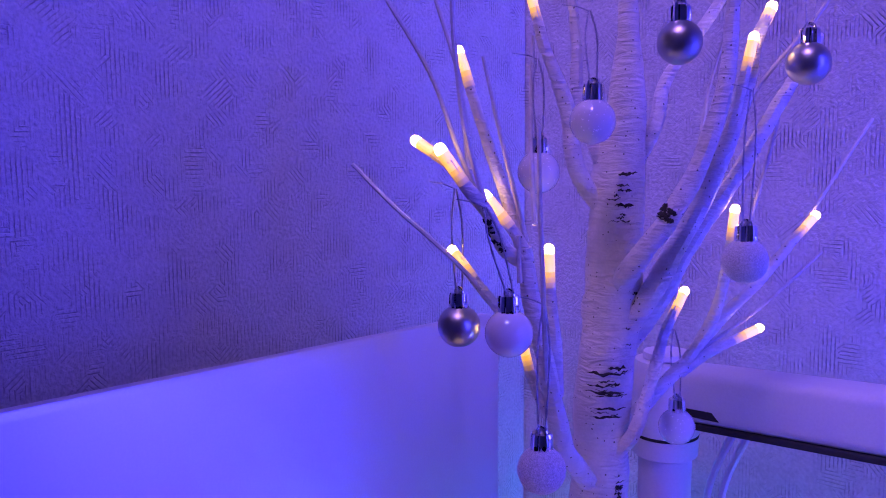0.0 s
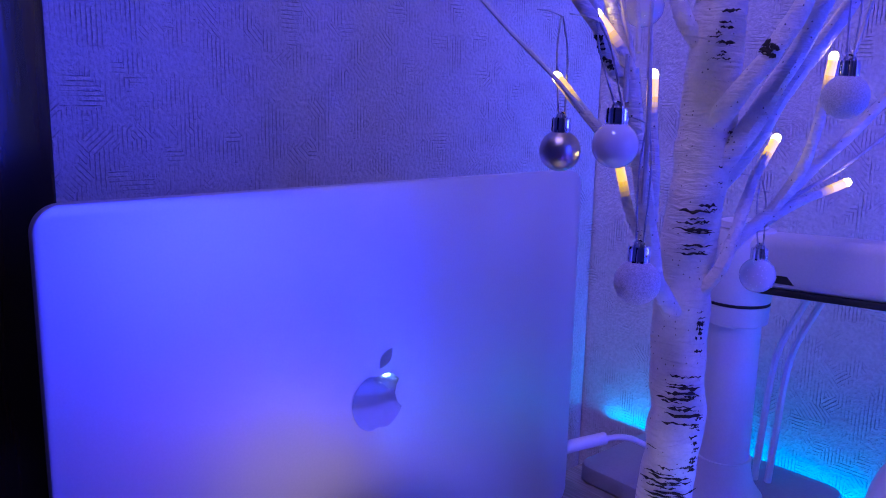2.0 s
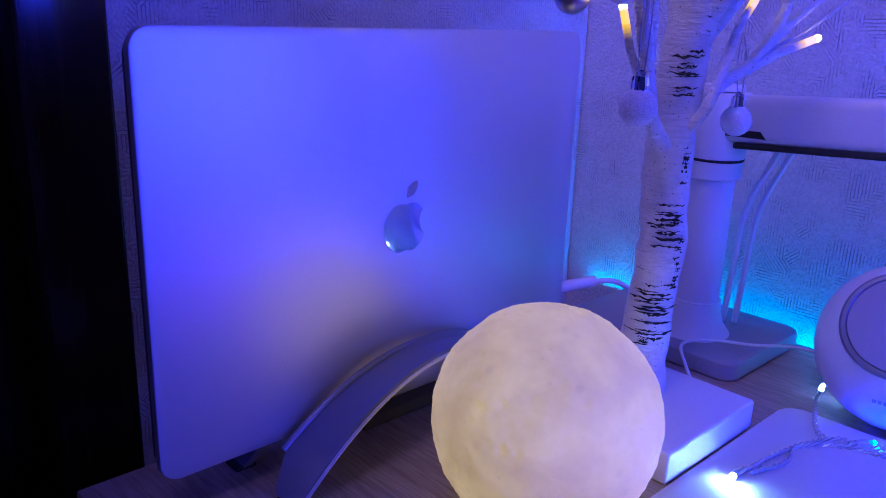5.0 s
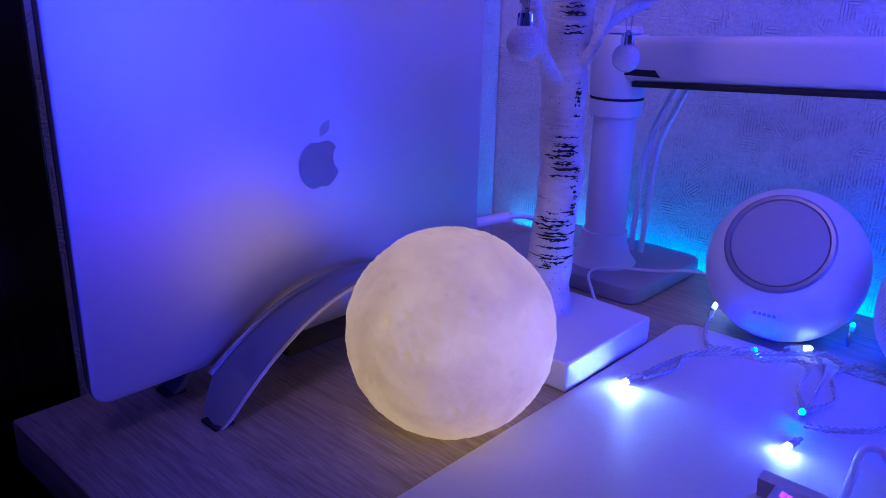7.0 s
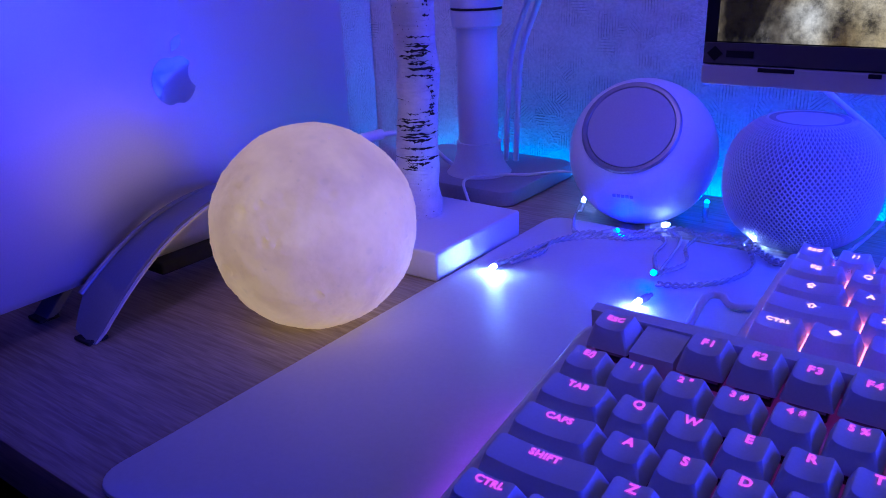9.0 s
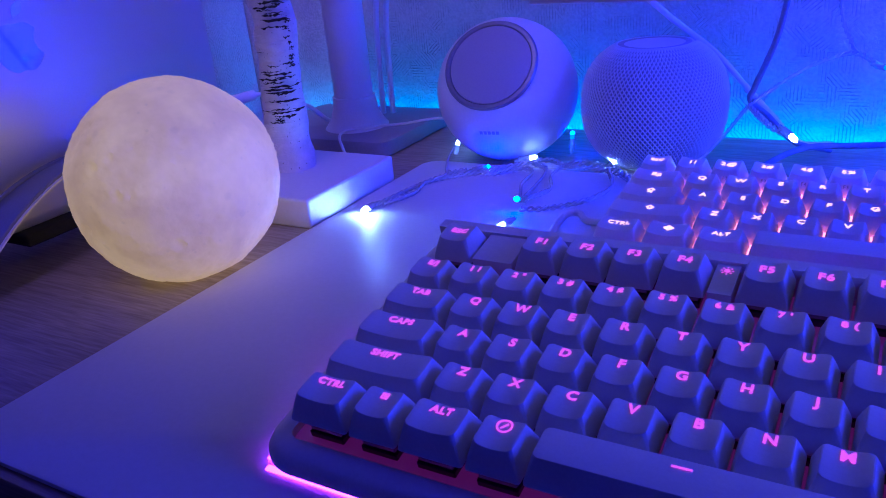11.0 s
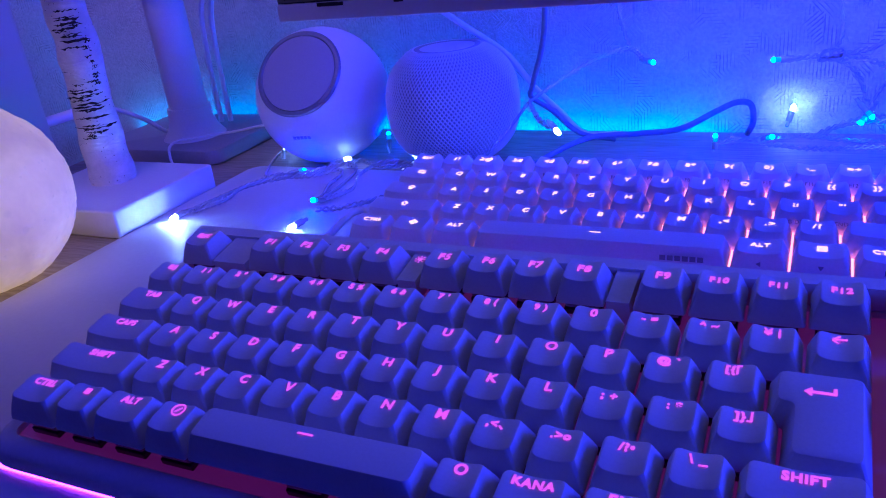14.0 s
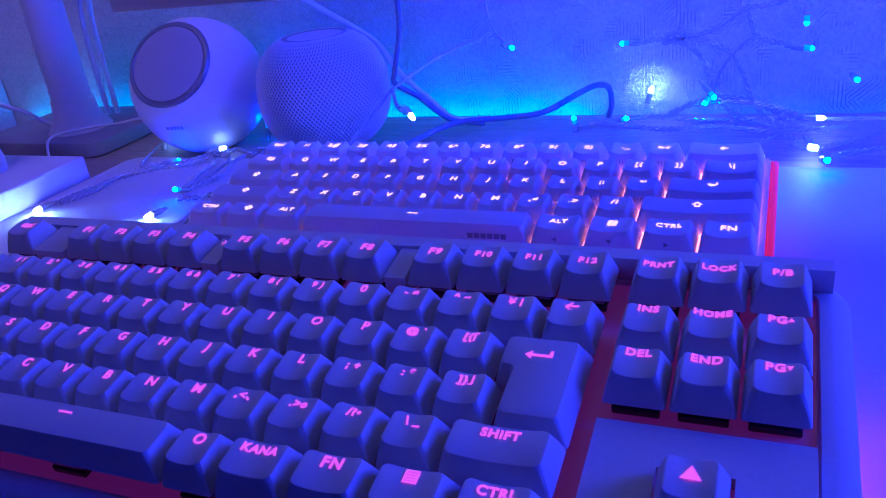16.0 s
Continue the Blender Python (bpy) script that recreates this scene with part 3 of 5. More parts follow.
def build_monitor():
    m = thing("monitor", pose(-0.0005, 0.206, 0.1362), "silver-framed flat monitor showing a tawny fur photo", "monitor")
    w, h = 0.53, 0.32
    part("housing", rbox(0, w, 0.0006, 0.045, -0.006, h, 0.002), ALU_DARK, m, "silver-grey housing")
    part("bezel", rbox(0, w, -0.0018, 0.0, 0.003, h, 0), BLACK, m, "thin black bezel")
    part("lower_bezel", rbox(0.0005, w - 0.0005, -0.003, -0.002, 0.0035, 0.0128, 0.0003), BEZEL, m, "dark grey lower bezel")
    part("chin", rbox(0, w, -0.004, 0.0004, -0.006, 0.0028, 0.0008), WHITE, m, "pale bottom edge with control marks")
    part("screen", rbox(0.006, w - 0.006, -0.0026, -0.0019, 0.0134, h - 0.006), SCREEN, m, "lit screen with a tawny fur picture", smooth=False)
    # plain diamond and bar in place of the maker's mark
    bm = slab([(0.0020, 0.0080), (0.0056, 0.0046), (0.0092, 0.0080), (0.0056, 0.0114)], 0, 0.0003)
    slab([(0.0108, 0.0065), (0.0228, 0.0065), (0.0228, 0.0095), (0.0108, 0.0095)], 0, 0.0003, 0, bm)
    bmesh.ops.rotate(bm, verts=bm.verts, cent=(0, 0, 0), matrix=Euler((radians(90), 0, 0)).to_matrix())
    bmesh.ops.translate(bm, verts=bm.verts, vec=(0, -0.0031, 0))
    part("maker_mark", bm, BLACK, m, "black diamond and bar mark")
    for x0, x1 in ((0.0255, 0.041), (0.070, 0.075)):
        part("vent_notch", rbox(x0, x1, -0.0043, -0.0035, 0.0008, 0.0026), BLACK, m)


BEZEL = material("dark_grey_bezel", (0.10, 0.10, 0.115), 0.4, 0, 400, 0.05, 0.05)
SCREEN = screen_material()
build_monitor()


# ---- wireless charging ball ----
def build_charger():
    R = 0.0525
    c = thing("charging_ball", pose(-0.094, 0.367, 0.0), "white spherical charging station with a round pad", "charger")
    n = Vector((0.10, -0.80, 0.60)).normalized()
    prof = [(0, -0.0495)] + [(R * math.cos(a), R * math.sin(a)) for a in np.linspace(-1.24, 1.5, 40)] + [(0, R)]
    bm = lathe(prof, 72)
    # flat face for the round pad
    bmesh.ops.bisect_plane(bm, geom=bm.verts[:] + bm.edges[:] + bm.faces[:], plane_co=n * 0.0408, plane_no=n, clear_outer=True)
    bmesh.ops.holes_fill(bm, edges=[e for e in bm.edges if e.is_boundary])
    body = part("body", bm, WHITE, c, "matt white ball-shaped body")
    body.location = (0, 0, 0.0495)
    turn = n.to_track_quat("Z", "Y").to_matrix().to_4x4()
    for name, prof, mat_, lab in (
            ("pad_ring", [(0.0285, 0.0425), (0.0320, 0.0420), (0.0325, 0.0432), (0.0312, 0.0446), (0.0290, 0.0448), (0.0282, 0.0440), (0.0282, 0.0425)], ALU_DARK, "bright metal ring round the pad"),
            ("charging_pad", [(0, 0.0462), (0.012, 0.0460), (0.024, 0.0452), (0.0280, 0.0444), (0.0282, 0.0425), (0, 0.0425)], PAD, "round lilac-grey charging pad")):
        p = part(name, lathe(prof[::-1] if name == "charging_pad" else prof, 64), mat_, c, lab)
        p.matrix_local = Matrix.Translation(Vector((0, 0, 0.0495)) - n * 0.0020) @ turn @ Matrix.Diagonal((1.05, 1.05, 1.01, 1))
    # plain bar for the maker's lettering, below the pad
    q = (Matrix.Rotation(radians(-47), 3, Vector((1, 0, 0)).cross(Vector((0, 0, 1))).cross(n)) @ n)
    q = Vector((n.x + 0.02, n.y, n.z - 0.92)).normalized()
    bm = bmesh.new()
    for k in range(5):
        x = (k - 2) * 0.0030
        rbox(x - 0.0011, x + 0.0011, -0.0013, 0.0013, 0, 0.0002, 0, bm=bm)
    p = part("maker_mark", bm, GREYMARK, c, "grey bars of lettering")
    side = Vector((0, 0, 1)).cross(q).normalized()
    p.matrix_local = Matrix.Translation(Vector((0, 0, 0.0495)) + q * R) @ Matrix((side, q.cross(side), q)).transposed().to_4x4()


PAD = material("lilac_grey_pad", (0.36, 0.36, 0.40), 0.5, 0, 700, 0.04, 0.1)
GREYMARK = material("grey_print", (0.30, 0.30, 0.34), 0.5, 0, 300, 0.05, 0)
build_charger()


# ---- smart speaker in knitted mesh ----
def build_speaker():
    s = thing("smart_speaker", pose(0.014, 0.374, 0.0), "white mesh-covered round smart speaker on the desk", "speaker")
    W, H = 0.049, 0.084

    def prof(t):
        """Radius and height at t from 0 (base) to 1 (top rim)."""
        z = 0.003 + (H - 0.004) * t
        u = (z - H / 2) / (H / 2 * 1.12)
        return W * max(0.02, 1 - abs(u) ** 2.5) ** 0.5, z

    part("core", lathe([(0, 0.001)] + [(prof(t)[0] - 0.0012, prof(t)[1]) for t in np.linspace(0, 1, 30)] + [(0, H - 0.002)], 56), CORE, s, "dark inner shell behind the mesh")
    rim = prof(1)[0]
    part("touch_top", lathe([(0, H - 0.0012), (rim - 0.003, H - 0.0012), (rim - 0.0008, H - 0.0008), (rim + 0.0004, H - 0.002)][::-1], 48), WHITE, s, "smooth pale touch surface")
    part("foot", lathe([(0, 0), (0.026, 0), (0.0265, 0.003), (0, 0.003)], 40), WHITE, s)
    # diamond net of thin cords
    na, nr = 96, 40
    verts, faces = [], []

    def node(i, j):
        r, z = prof(j / nr)
        a = 2 * math.pi * (i + 0.5 * (j % 2)) / na
        return Vector((r * math.cos(a), r * math.sin(a), z))

    for j in range(nr):
        for i in range(na):
            p = node(i, j)
            for q in (node(i if j % 2 == 0 else i + 1, j + 1), node(i - 1 if j % 2 == 0 else i, j + 1)):
                d = (q - p).normalized()
                out = Vector((p.x, p.y, 0)).normalized()
                side = d.cross(out).normalized() * 0.00052
                k = len(verts)
                for b in (p, q):
                    verts += [b - side, b + out * 0.0006, b + side]
                faces += [(k, k + 3, k + 4, k + 1), (k + 1, k + 4, k + 5, k + 2)]
    me = bpy.data.meshes.new("mesh_fabric")
    me.from_pydata([tuple(v) for v in verts], [], faces)
    me.materials.append(WHITE)
    ob = tagged(new("mesh_fabric", me), "white knitted mesh cover", kind="stuff")
    ob.parent = s


CORE = material("grey_speaker_core", (0.42, 0.42, 0.45), 0.7, 0, 300, 0.1, 0.1)
build_speaker()


# ---- birch lamp tree ----
def bark_material():
    m = material("wrinkled_paper_bark", (0.80, 0.77, 0.74), 0.55, 0, 120, 0.10, 0.0)
    nt = m.node_tree
    tc = nt.nodes.new("ShaderNodeTexCoord")
    mp = nt.nodes.new("ShaderNodeMapping")
    mp.inputs["Scale"].default_value = (1, 1, 5)
    mp.inputs["Rotation"].default_value = (0.12, -0.1, 0)
    n = nt.nodes.new("ShaderNodeTexNoise")
    n.inputs["Scale"].default_value, n.inputs["Detail"].default_value, n.inputs["Distortion"].default_value = 75, 5, 1.0
    nt.links.new(tc.outputs["Object"], mp.inputs["Vector"])
    nt.links.new(mp.outputs[0], n.inputs["Vector"])
    bp = nt.nodes.new("ShaderNodeBump")
    bp.inputs["Strength"].default_value, bp.inputs["Distance"].default_value = 0.85, 0.0028
    nt.links.new(n.outputs["Fac"], bp.inputs["Height"])
    nt.links.new(bp.outputs[0], bsdf(m).inputs["Normal"])
    # small dark flecks
    v = nt.nodes.new("ShaderNodeTexVoronoi")
    v.inputs["Scale"].default_value = 300
    lt = nt.nodes.new("ShaderNodeMath")
    lt.operation = "LESS_THAN"
    lt.inputs[1].default_value = 0.11
    nt.links.new(tc.outputs["Object"], v.inputs["Vector"])
    nt.links.new(v.outputs["Distance"], lt.inputs[0])
    mx = nt.nodes.new("ShaderNodeMix")
    mx.data_type = "RGBA"
    mx.inputs[7].default_value = (0.06, 0.05, 0.045, 1)
    old = bsdf(m).inputs["Base Color"].links[0].from_socket
    nt.links.new(lt.outputs[0], mx.inputs[0])
    nt.links.new(old, mx.inputs[6])
    nt.links.new(mx.outputs[2], bsdf(m).inputs["Base Color"])
    return m


BIRCH = bark_material()
TIPSTEM = glow("warm_light_stem", (1.0, 0.52, 0.03), 0.70, (0.6, 0.5, 0.3))
TIPSTEM2 = glow("dim_light_stem", (1.0, 0.52, 0.05), 0.42, (0.65, 0.57, 0.45))
TIPSTEM3 = glow("faint_light_stem", (1.0, 0.50, 0.10), 0.18, (0.7, 0.64, 0.56))
TIPGLOW = glow("warm_light_tip", (1.0, 0.50, 0.03), 1.1, (0.9, 0.8, 0.6))
TIPHOT = glow("warm_light_end", (1.0, 0.66, 0.22), 14.0, (0.9, 0.9, 0.8))
TWIG = material("thin_grey_twig", (0.62, 0.60, 0.58), 0.6, 0, 200, 0.15, 0.2)

TRUNK = [(-0.206, 0.245, 0.019), (-0.2045, 0.243, 0.05), (-0.2005, 0.241, 0.085), (-0.1975, 0.2395, 0.12), (-0.2005, 0.2405, 0.1607), (-0.1978, 0.2375, 0.1929),
         (-0.1958, 0.2378, 0.2228), (-0.1935, 0.239, 0.2521), (-0.1927, 0.2381, 0.2782), (-0.1912, 0.2386, 0.3088), (-0.1894, 0.2411, 0.3413), (-0.1899, 0.2427, 0.3733), (-0.1924, 0.2426, 0.43)]
GIRTH = [0.0168, 0.0150, 0.0142, 0.0138, 0.0135, 0.0125, 0.0128, 0.0132, 0.0126, 0.0118, 0.0092, 0.0048, 0.0030]


def branch(tree, r0, r1, lit, points, dark=None):
    zs = [p[2] for p in TRUNK]
    z = points[0][2]
    axis = [float(np.interp(z - 0.004, zs, [p[k] for p in TRUNK])) for k in range(2)]
    if math.hypot(points[0][0] - axis[0], points[0][1] - axis[1]) < 0.024:
        points = [(axis[0], axis[1], z - 0.004)] + points[1:]
    line = glide(points, 7)
    n = len(line)
    radii = [(r0 + (r1 - r0) * k / (n - 1)) for k in range(n)]
    limb = part("branch", tube(line, radii, 10, uneven=0.22, rough_seed=len(tree.children)), BIRCH, tree, "white paper-wrapped branch")
    if dark:
        rng = random.Random(int(points[0][2] * 1e5))
        lo, hi = dark
        bm = bmesh.new()
        for k in range(16):
            at = rng.uniform(lo, hi - 1.01)
            i = int(at)
            p, d = line[i].lerp(line[i + 1], at - i), (line[i + 1] - line[i]).normalized()
            side = d.cross(Vector((0.2, -0.9, 0.1))).normalized()
            out, r = side.cross(d), radii[i] * 1.08
            if out.y > 0:
                out = -out
            a0, half, thick = rng.gauss(0, 0.45), rng.uniform(0.2, 0.7), rng.uniform(0.0003, 0.0013)
            rows = []
            for j in range(9):
                q = j / 4 - 1
                a = a0 + half * q
                o = (out * math.cos(a) + side * math.sin(a))
                w = thick * (1 - q * q) ** 0.5 * rng.uniform(0.5, 1.3) + 0.00008
                shift = d * (0.0007 * noise.noise(Vector((q * 3, k, at))))
                rows.append([bm.verts.new(p + o * r + shift + d * w), bm.verts.new(p + o * (r + 0.00025) + shift), bm.verts.new(p + o * r + shift - d * w)])
            for u, v in zip(rows, rows[1:]):
                bm.faces.new((u[0], u[1], v[1], v[0]))
                bm.faces.new((u[1], u[2], v[2], v[1]))
        part("bark_mark", bm, BARK, limb, "torn black bark patch")
    if lit:
        d = (line[-1] - line[-3]).normalized()
        end = line[-1] - d * 0.001
        rr = r1 * 1.08
        for k, mat_ in enumerate((TIPSTEM3, TIPSTEM2, TIPSTEM)):
            a, b = 0.0092 - 0.0021 * k, 0.0070 - 0.0021 * k
            part("light_stem", tube([end - d * a, end - d * (a + b) / 2, end - d * b], [rr * 1.01, rr * 1.01, rr * 1.01], 12), mat_, limb, "faintly glowing amber stem")
        prof = [end - d * 0.003, end - d * 0.001, end + d * 0.002, end + d * 0.0045]
        part("light_tip", tube(prof, [rr, rr * 1.02, rr, rr * 0.98], 12), TIPGLOW, limb, "glowing amber light tip")
        prof = [end + d * 0.0044, end + d * 0.0064, end + d * 0.0076, end + d * 0.0082]
        part("light_end", tube(prof, [rr * 0.98, rr * 0.97, rr * 0.75, rr * 0.3], 12), TIPHOT, limb, "white-hot end of the light")
    return limb


def twig(tree, points):
    line = glide(points, 7)
    n = len(line)
    part("twig", tube(line, [0.00112 - 0.0003 * k / n for k in range(n)], 7, uneven=0.15), TWIG, tree, "thin bare wire twig")


def build_tree():
    tree = thing("birch_lamp_tree", pose(0, 0, 0), "white artificial birch tree lamp with glowing amber tips", "lamp tree")
    part("base_block", rbox(-0.258, -0.148, 0.187, 0.285, 0.0, 0.0195, 0.002), WHITE, tree, "square white base block")
    line = glide(TRUNK, 9)
    radii = np.interp(np.linspace(0, 1, len(line)), np.linspace(0, 1, len(GIRTH)), GIRTH)
    bm = tube(line, list(radii), 40, uneven=0.14)
    # spiral wrinkles of the wrapped paper
    part("trunk", bm, BIRCH, tree, "white trunk wrapped in wrinkled paper")
    rng = random.Random(11)

    def strokes(z, heading, count, spread):
        """A cluster of short black strokes on the trunk's skin."""
        bm = bmesh.new()
        count = int(count * 1.7)
        for k in range(count):
            zz = z + (k - count / 2) * 0.0020 * rng.uniform(0.6, 1.4)
            zs = [p[2] for p in TRUNK]
            c = Vector((np.interp(zz, zs, [p[0] for p in TRUNK]), np.interp(zz, zs, [p[1] for p in TRUNK]), zz))
            r = float(np.interp(zz, zs, GIRTH)) * 1.04
            a0 = radians(heading + rng.uniform(-1, 1) * spread * 0.45)
            half = radians(spread) * rng.uniform(0.15, 0.8)
            thick = rng.uniform(0.00015, 0.0010)
            rows = []
            m = 12
            for i in range(m + 1):
                s = i / m * 2 - 1
                a = a0 + half * s
                t = thick * (1 - s * s) ** 0.5 * max(0.1, 0.7 + 1.5 * noise.noise(Vector((s * 7, zz * 900, k)))) + 0.00008
                dz = 0.0012 * noise.noise(Vector((s * 2.5, zz * 700, 3)))
                p = c + Vector((math.cos(a), math.sin(a), 0)) * r
                o = Vector((math.cos(a), math.sin(a), 0)) * 0.0004
                rows.append([bm.verts.new(p + Vector((0, 0, dz + t))), bm.verts.new(p + o + Vector((0, 0, dz))), bm.verts.new(p + Vector((0, 0, dz - t)))])
            for a, b in zip(rows, rows[1:]):
                bm.faces.new((a[0], a[1], b[1], b[0]))
                bm.faces.new((a[1], a[2], b[2], b[1]))
        part("bark_mark", bm, BARK, tree, "torn black bark strokes")

    for z, heading, count, spread in ((0.301, -52, 6, 30), (0.216, -50, 8, 55), (0.252, -15, 8, 16), (0.165, -18, 6, 14), (0.131, -48, 8, 52), (0.116, -14, 5, 16), (0.097, -14, 5, 14),
                                      (0.078, -55, 12, 60), (0.060, -62, 4, 34)):
        strokes(z, heading, count, spread)
    branch(tree, 0.0046, 0.003, False, [(-0.19, 0.216, 0.176), (-0.19, 0.199, 0.196), (-0.186, 0.185, 0.223), (-0.185, 0.175, 0.248), (-0.185, 0.169, 0.267), (-0.185, 0.166, 0.285)])
    branch(tree, 0.003, 0.0022, True, [(-0.185, 0.168, 0.278), (-0.188, 0.158, 0.285), (-0.189, 0.15, 0.298), (-0.192, 0.142, 0.308), (-0.196, 0.136, 0.318)], (7, 15))
    branch(tree, 0.0022, 0.002, True, [(-0.191, 0.147, 0.302), (-0.202, 0.145, 0.315), (-0.213, 0.141, 0.323)])
    branch(tree, 0.0026, 0.0021, True, [(-0.185, 0.168, 0.28), (-0.187, 0.162, 0.291), (-0.192, 0.156, 0.301)])
    branch(tree, 0.0026, 0.002, True, [(-0.186, 0.167, 0.282), (-0.194, 0.164, 0.306), (-0.204, 0.162, 0.333), (-0.212, 0.16, 0.356)])
    branch(tree, 0.0024, 0.002, True, [(-0.187, 0.172, 0.25), (-0.195, 0.168, 0.256), (-0.202, 0.165, 0.263), (-0.216, 0.162, 0.278)])
    branch(tree, 0.0028, 0.0021, True, [(-0.186, 0.188, 0.222), (-0.184, 0.184, 0.247), (-0.185, 0.182, 0.263), (-0.185, 0.181, 0.278)])
    branch(tree, 0.0022, 0.0019, True, [(-0.19, 0.188, 0.212), (-0.194, 0.183, 0.226), (-0.198, 0.181, 0.242)])
    branch(tree, 0.0048, 0.002, True, [(-0.197, 0.227, 0.292), (-0.201, 0.221, 0.314), (-0.204, 0.217, 0.341), (-0.21, 0.21, 0.365), (-0.215, 0.206, 0.387)])
    branch(tree, 0.0036, 0.0018, False, [(-0.198, 0.225, 0.306), (-0.203, 0.226, 0.339), (-0.206, 0.226, 0.369), (-0.211, 0.227, 0.404)])
    branch(tree, 0.0058, 0.0026, False, [(-0.186, 0.23, 0.259), (-0.177, 0.231, 0.274), (-0.165, 0.238, 0.294), (-0.157, 0.248, 0.317), (-0.151, 0.256, 0.349), (-0.15, 0.259, 0.38), (-0.15, 0.26, 0.403)], (13, 16))
    branch(tree, 0.006, 0.0024, True, [(-0.184, 0.232, 0.234), (-0.179, 0.24, 0.254), (-0.17, 0.253, 0.279), (-0.162, 0.266, 0.306), (-0.154, 0.28, 0.346), (-0.152, 0.285, 0.368), (-0.149, 0.29, 0.381)])
    branch(tree, 0.0026, 0.0021, True, [(-0.157, 0.274, 0.33), (-0.153, 0.275, 0.348), (-0.15, 0.277, 0.366)])
    branch(tree, 0.0056, 0.0026, False, [(-0.185, 0.236, 0.228), (-0.18, 0.253, 0.252), (-0.173, 0.27, 0.28), (-0.164, 0.289, 0.305), (-0.156, 0.308, 0.333), (-0.148, 0.322, 0.358), (-0.143, 0.334, 0.377)])
    branch(tree, 0.0036, 0.0021, True, [(-0.184, 0.228, 0.177), (-0.181, 0.238, 0.194), (-0.18, 0.25, 0.215), (-0.18, 0.262, 0.237), (-0.178, 0.272, 0.252)])
    branch(tree, 0.0044, 0.0026, False, [(-0.185, 0.231, 0.187), (-0.184, 0.253, 0.205), (-0.183, 0.278, 0.215), (-0.181, 0.29, 0.221)])
    branch(tree, 0.003, 0.0021, True, [(-0.182, 0.286, 0.219), (-0.172, 0.293, 0.241), (-0.166, 0.293, 0.265), (-0.162, 0.291, 0.29)])
    branch(tree, 0.0032, 0.0021, True, [(-0.182, 0.289, 0.221), (-0.175, 0.305, 0.237), (-0.164, 0.321, 0.255), (-0.155, 0.337, 0.274), (-0.149, 0.348, 0.286)])
    branch(tree, 0.003, 0.0021, True, [(-0.183, 0.281, 0.214), (-0.175, 0.297, 0.223), (-0.163, 0.316, 0.232)])
    branch(tree, 0.004, 0.0022, False, [(-0.188, 0.245, 0.306), (-0.185, 0.257, 0.332), (-0.185, 0.267, 0.355), (-0.173, 0.289, 0.388), (-0.171, 0.297, 0.403)])
    branch(tree, 0.0026, 0.0021, True, [(-0.177, 0.279, 0.306), (-0.174, 0.287, 0.324), (-0.174, 0.293, 0.339)])
    branch(tree, 0.0022, 0.0019, True, [(-0.176, 0.279, 0.287), (-0.175, 0.285, 0.301), (-0.175, 0.29, 0.313)])
    twig(tree, [(-0.202, 0.166, 0.262), (-0.213, 0.154, 0.28), (-0.224, 0.135, 0.3), (-0.234, 0.122, 0.317)])
    twig(tree, [(-0.191, 0.148, 0.302), (-0.199, 0.144, 0.323), (-0.209, 0.14, 0.35), (-0.224, 0.132, 0.378)])
    twig(tree, [(-0.189, 0.15, 0.298), (-0.192, 0.142, 0.325), (-0.195, 0.139, 0.355), (-0.196, 0.138, 0.383)])
    twig(tree, [(-0.201, 0.152, 0.315), (-0.208, 0.155, 0.347), (-0.22, 0.154, 0.38), (-0.225, 0.154, 0.392)])
    twig(tree, [(-0.185, 0.167, 0.287), (-0.192, 0.162, 0.322), (-0.199, 0.158, 0.357)])
    twig(tree, [(-0.19, 0.187, 0.212), (-0.175, 0.165, 0.266), (-0.176, 0.164, 0.298), (-0.177, 0.164, 0.33)])
    twig(tree, [(-0.195, 0.184, 0.292), (-0.208, 0.197, 0.331), (-0.217, 0.209, 0.372)])
    twig(tree, [(-0.184, 0.162, 0.272), (-0.183, 0.16, 0.29)])
    twig(tree, [(-0.18, 0.292, 0.223), (-0.164, 0.325, 0.242), (-0.147, 0.361, 0.27)])
    twig(tree, [(-0.155, 0.337, 0.273), (-0.147, 0.361, 0.301), (-0.135, 0.39, 0.339)])
    twig(tree, [(-0.162, 0.293, 0.268), (-0.159, 0.307, 0.297), (-0.157, 0.324, 0.337)])
    twig(tree, [(-0.179, 0.268, 0.253), (-0.18, 0.285, 0.286), (-0.179, 0.297, 0.305)])
    twig(tree, [(-0.176, 0.281, 0.313), (-0.177, 0.291, 0.348), (-0.175, 0.303, 0.378)])
    twig(tree, [(-0.156, 0.276, 0.338), (-0.143, 0.29, 0.361), (-0.133, 0.3, 0.378), (-0.126, 0.307, 0.392)])


build_tree()


# ---- tree ornaments ----
def pearl_material():
    m = material("iridescent_pearl", (0.82, 0.80, 0.84), 0.14, 0, 300, 0.04, 0.0, coat=0.6)
    b = bsdf(m)
    b.inputs["Thin Film Thickness"].default_value = 420
    b.inputs["Thin Film IOR"].default_value = 1.6
    return m


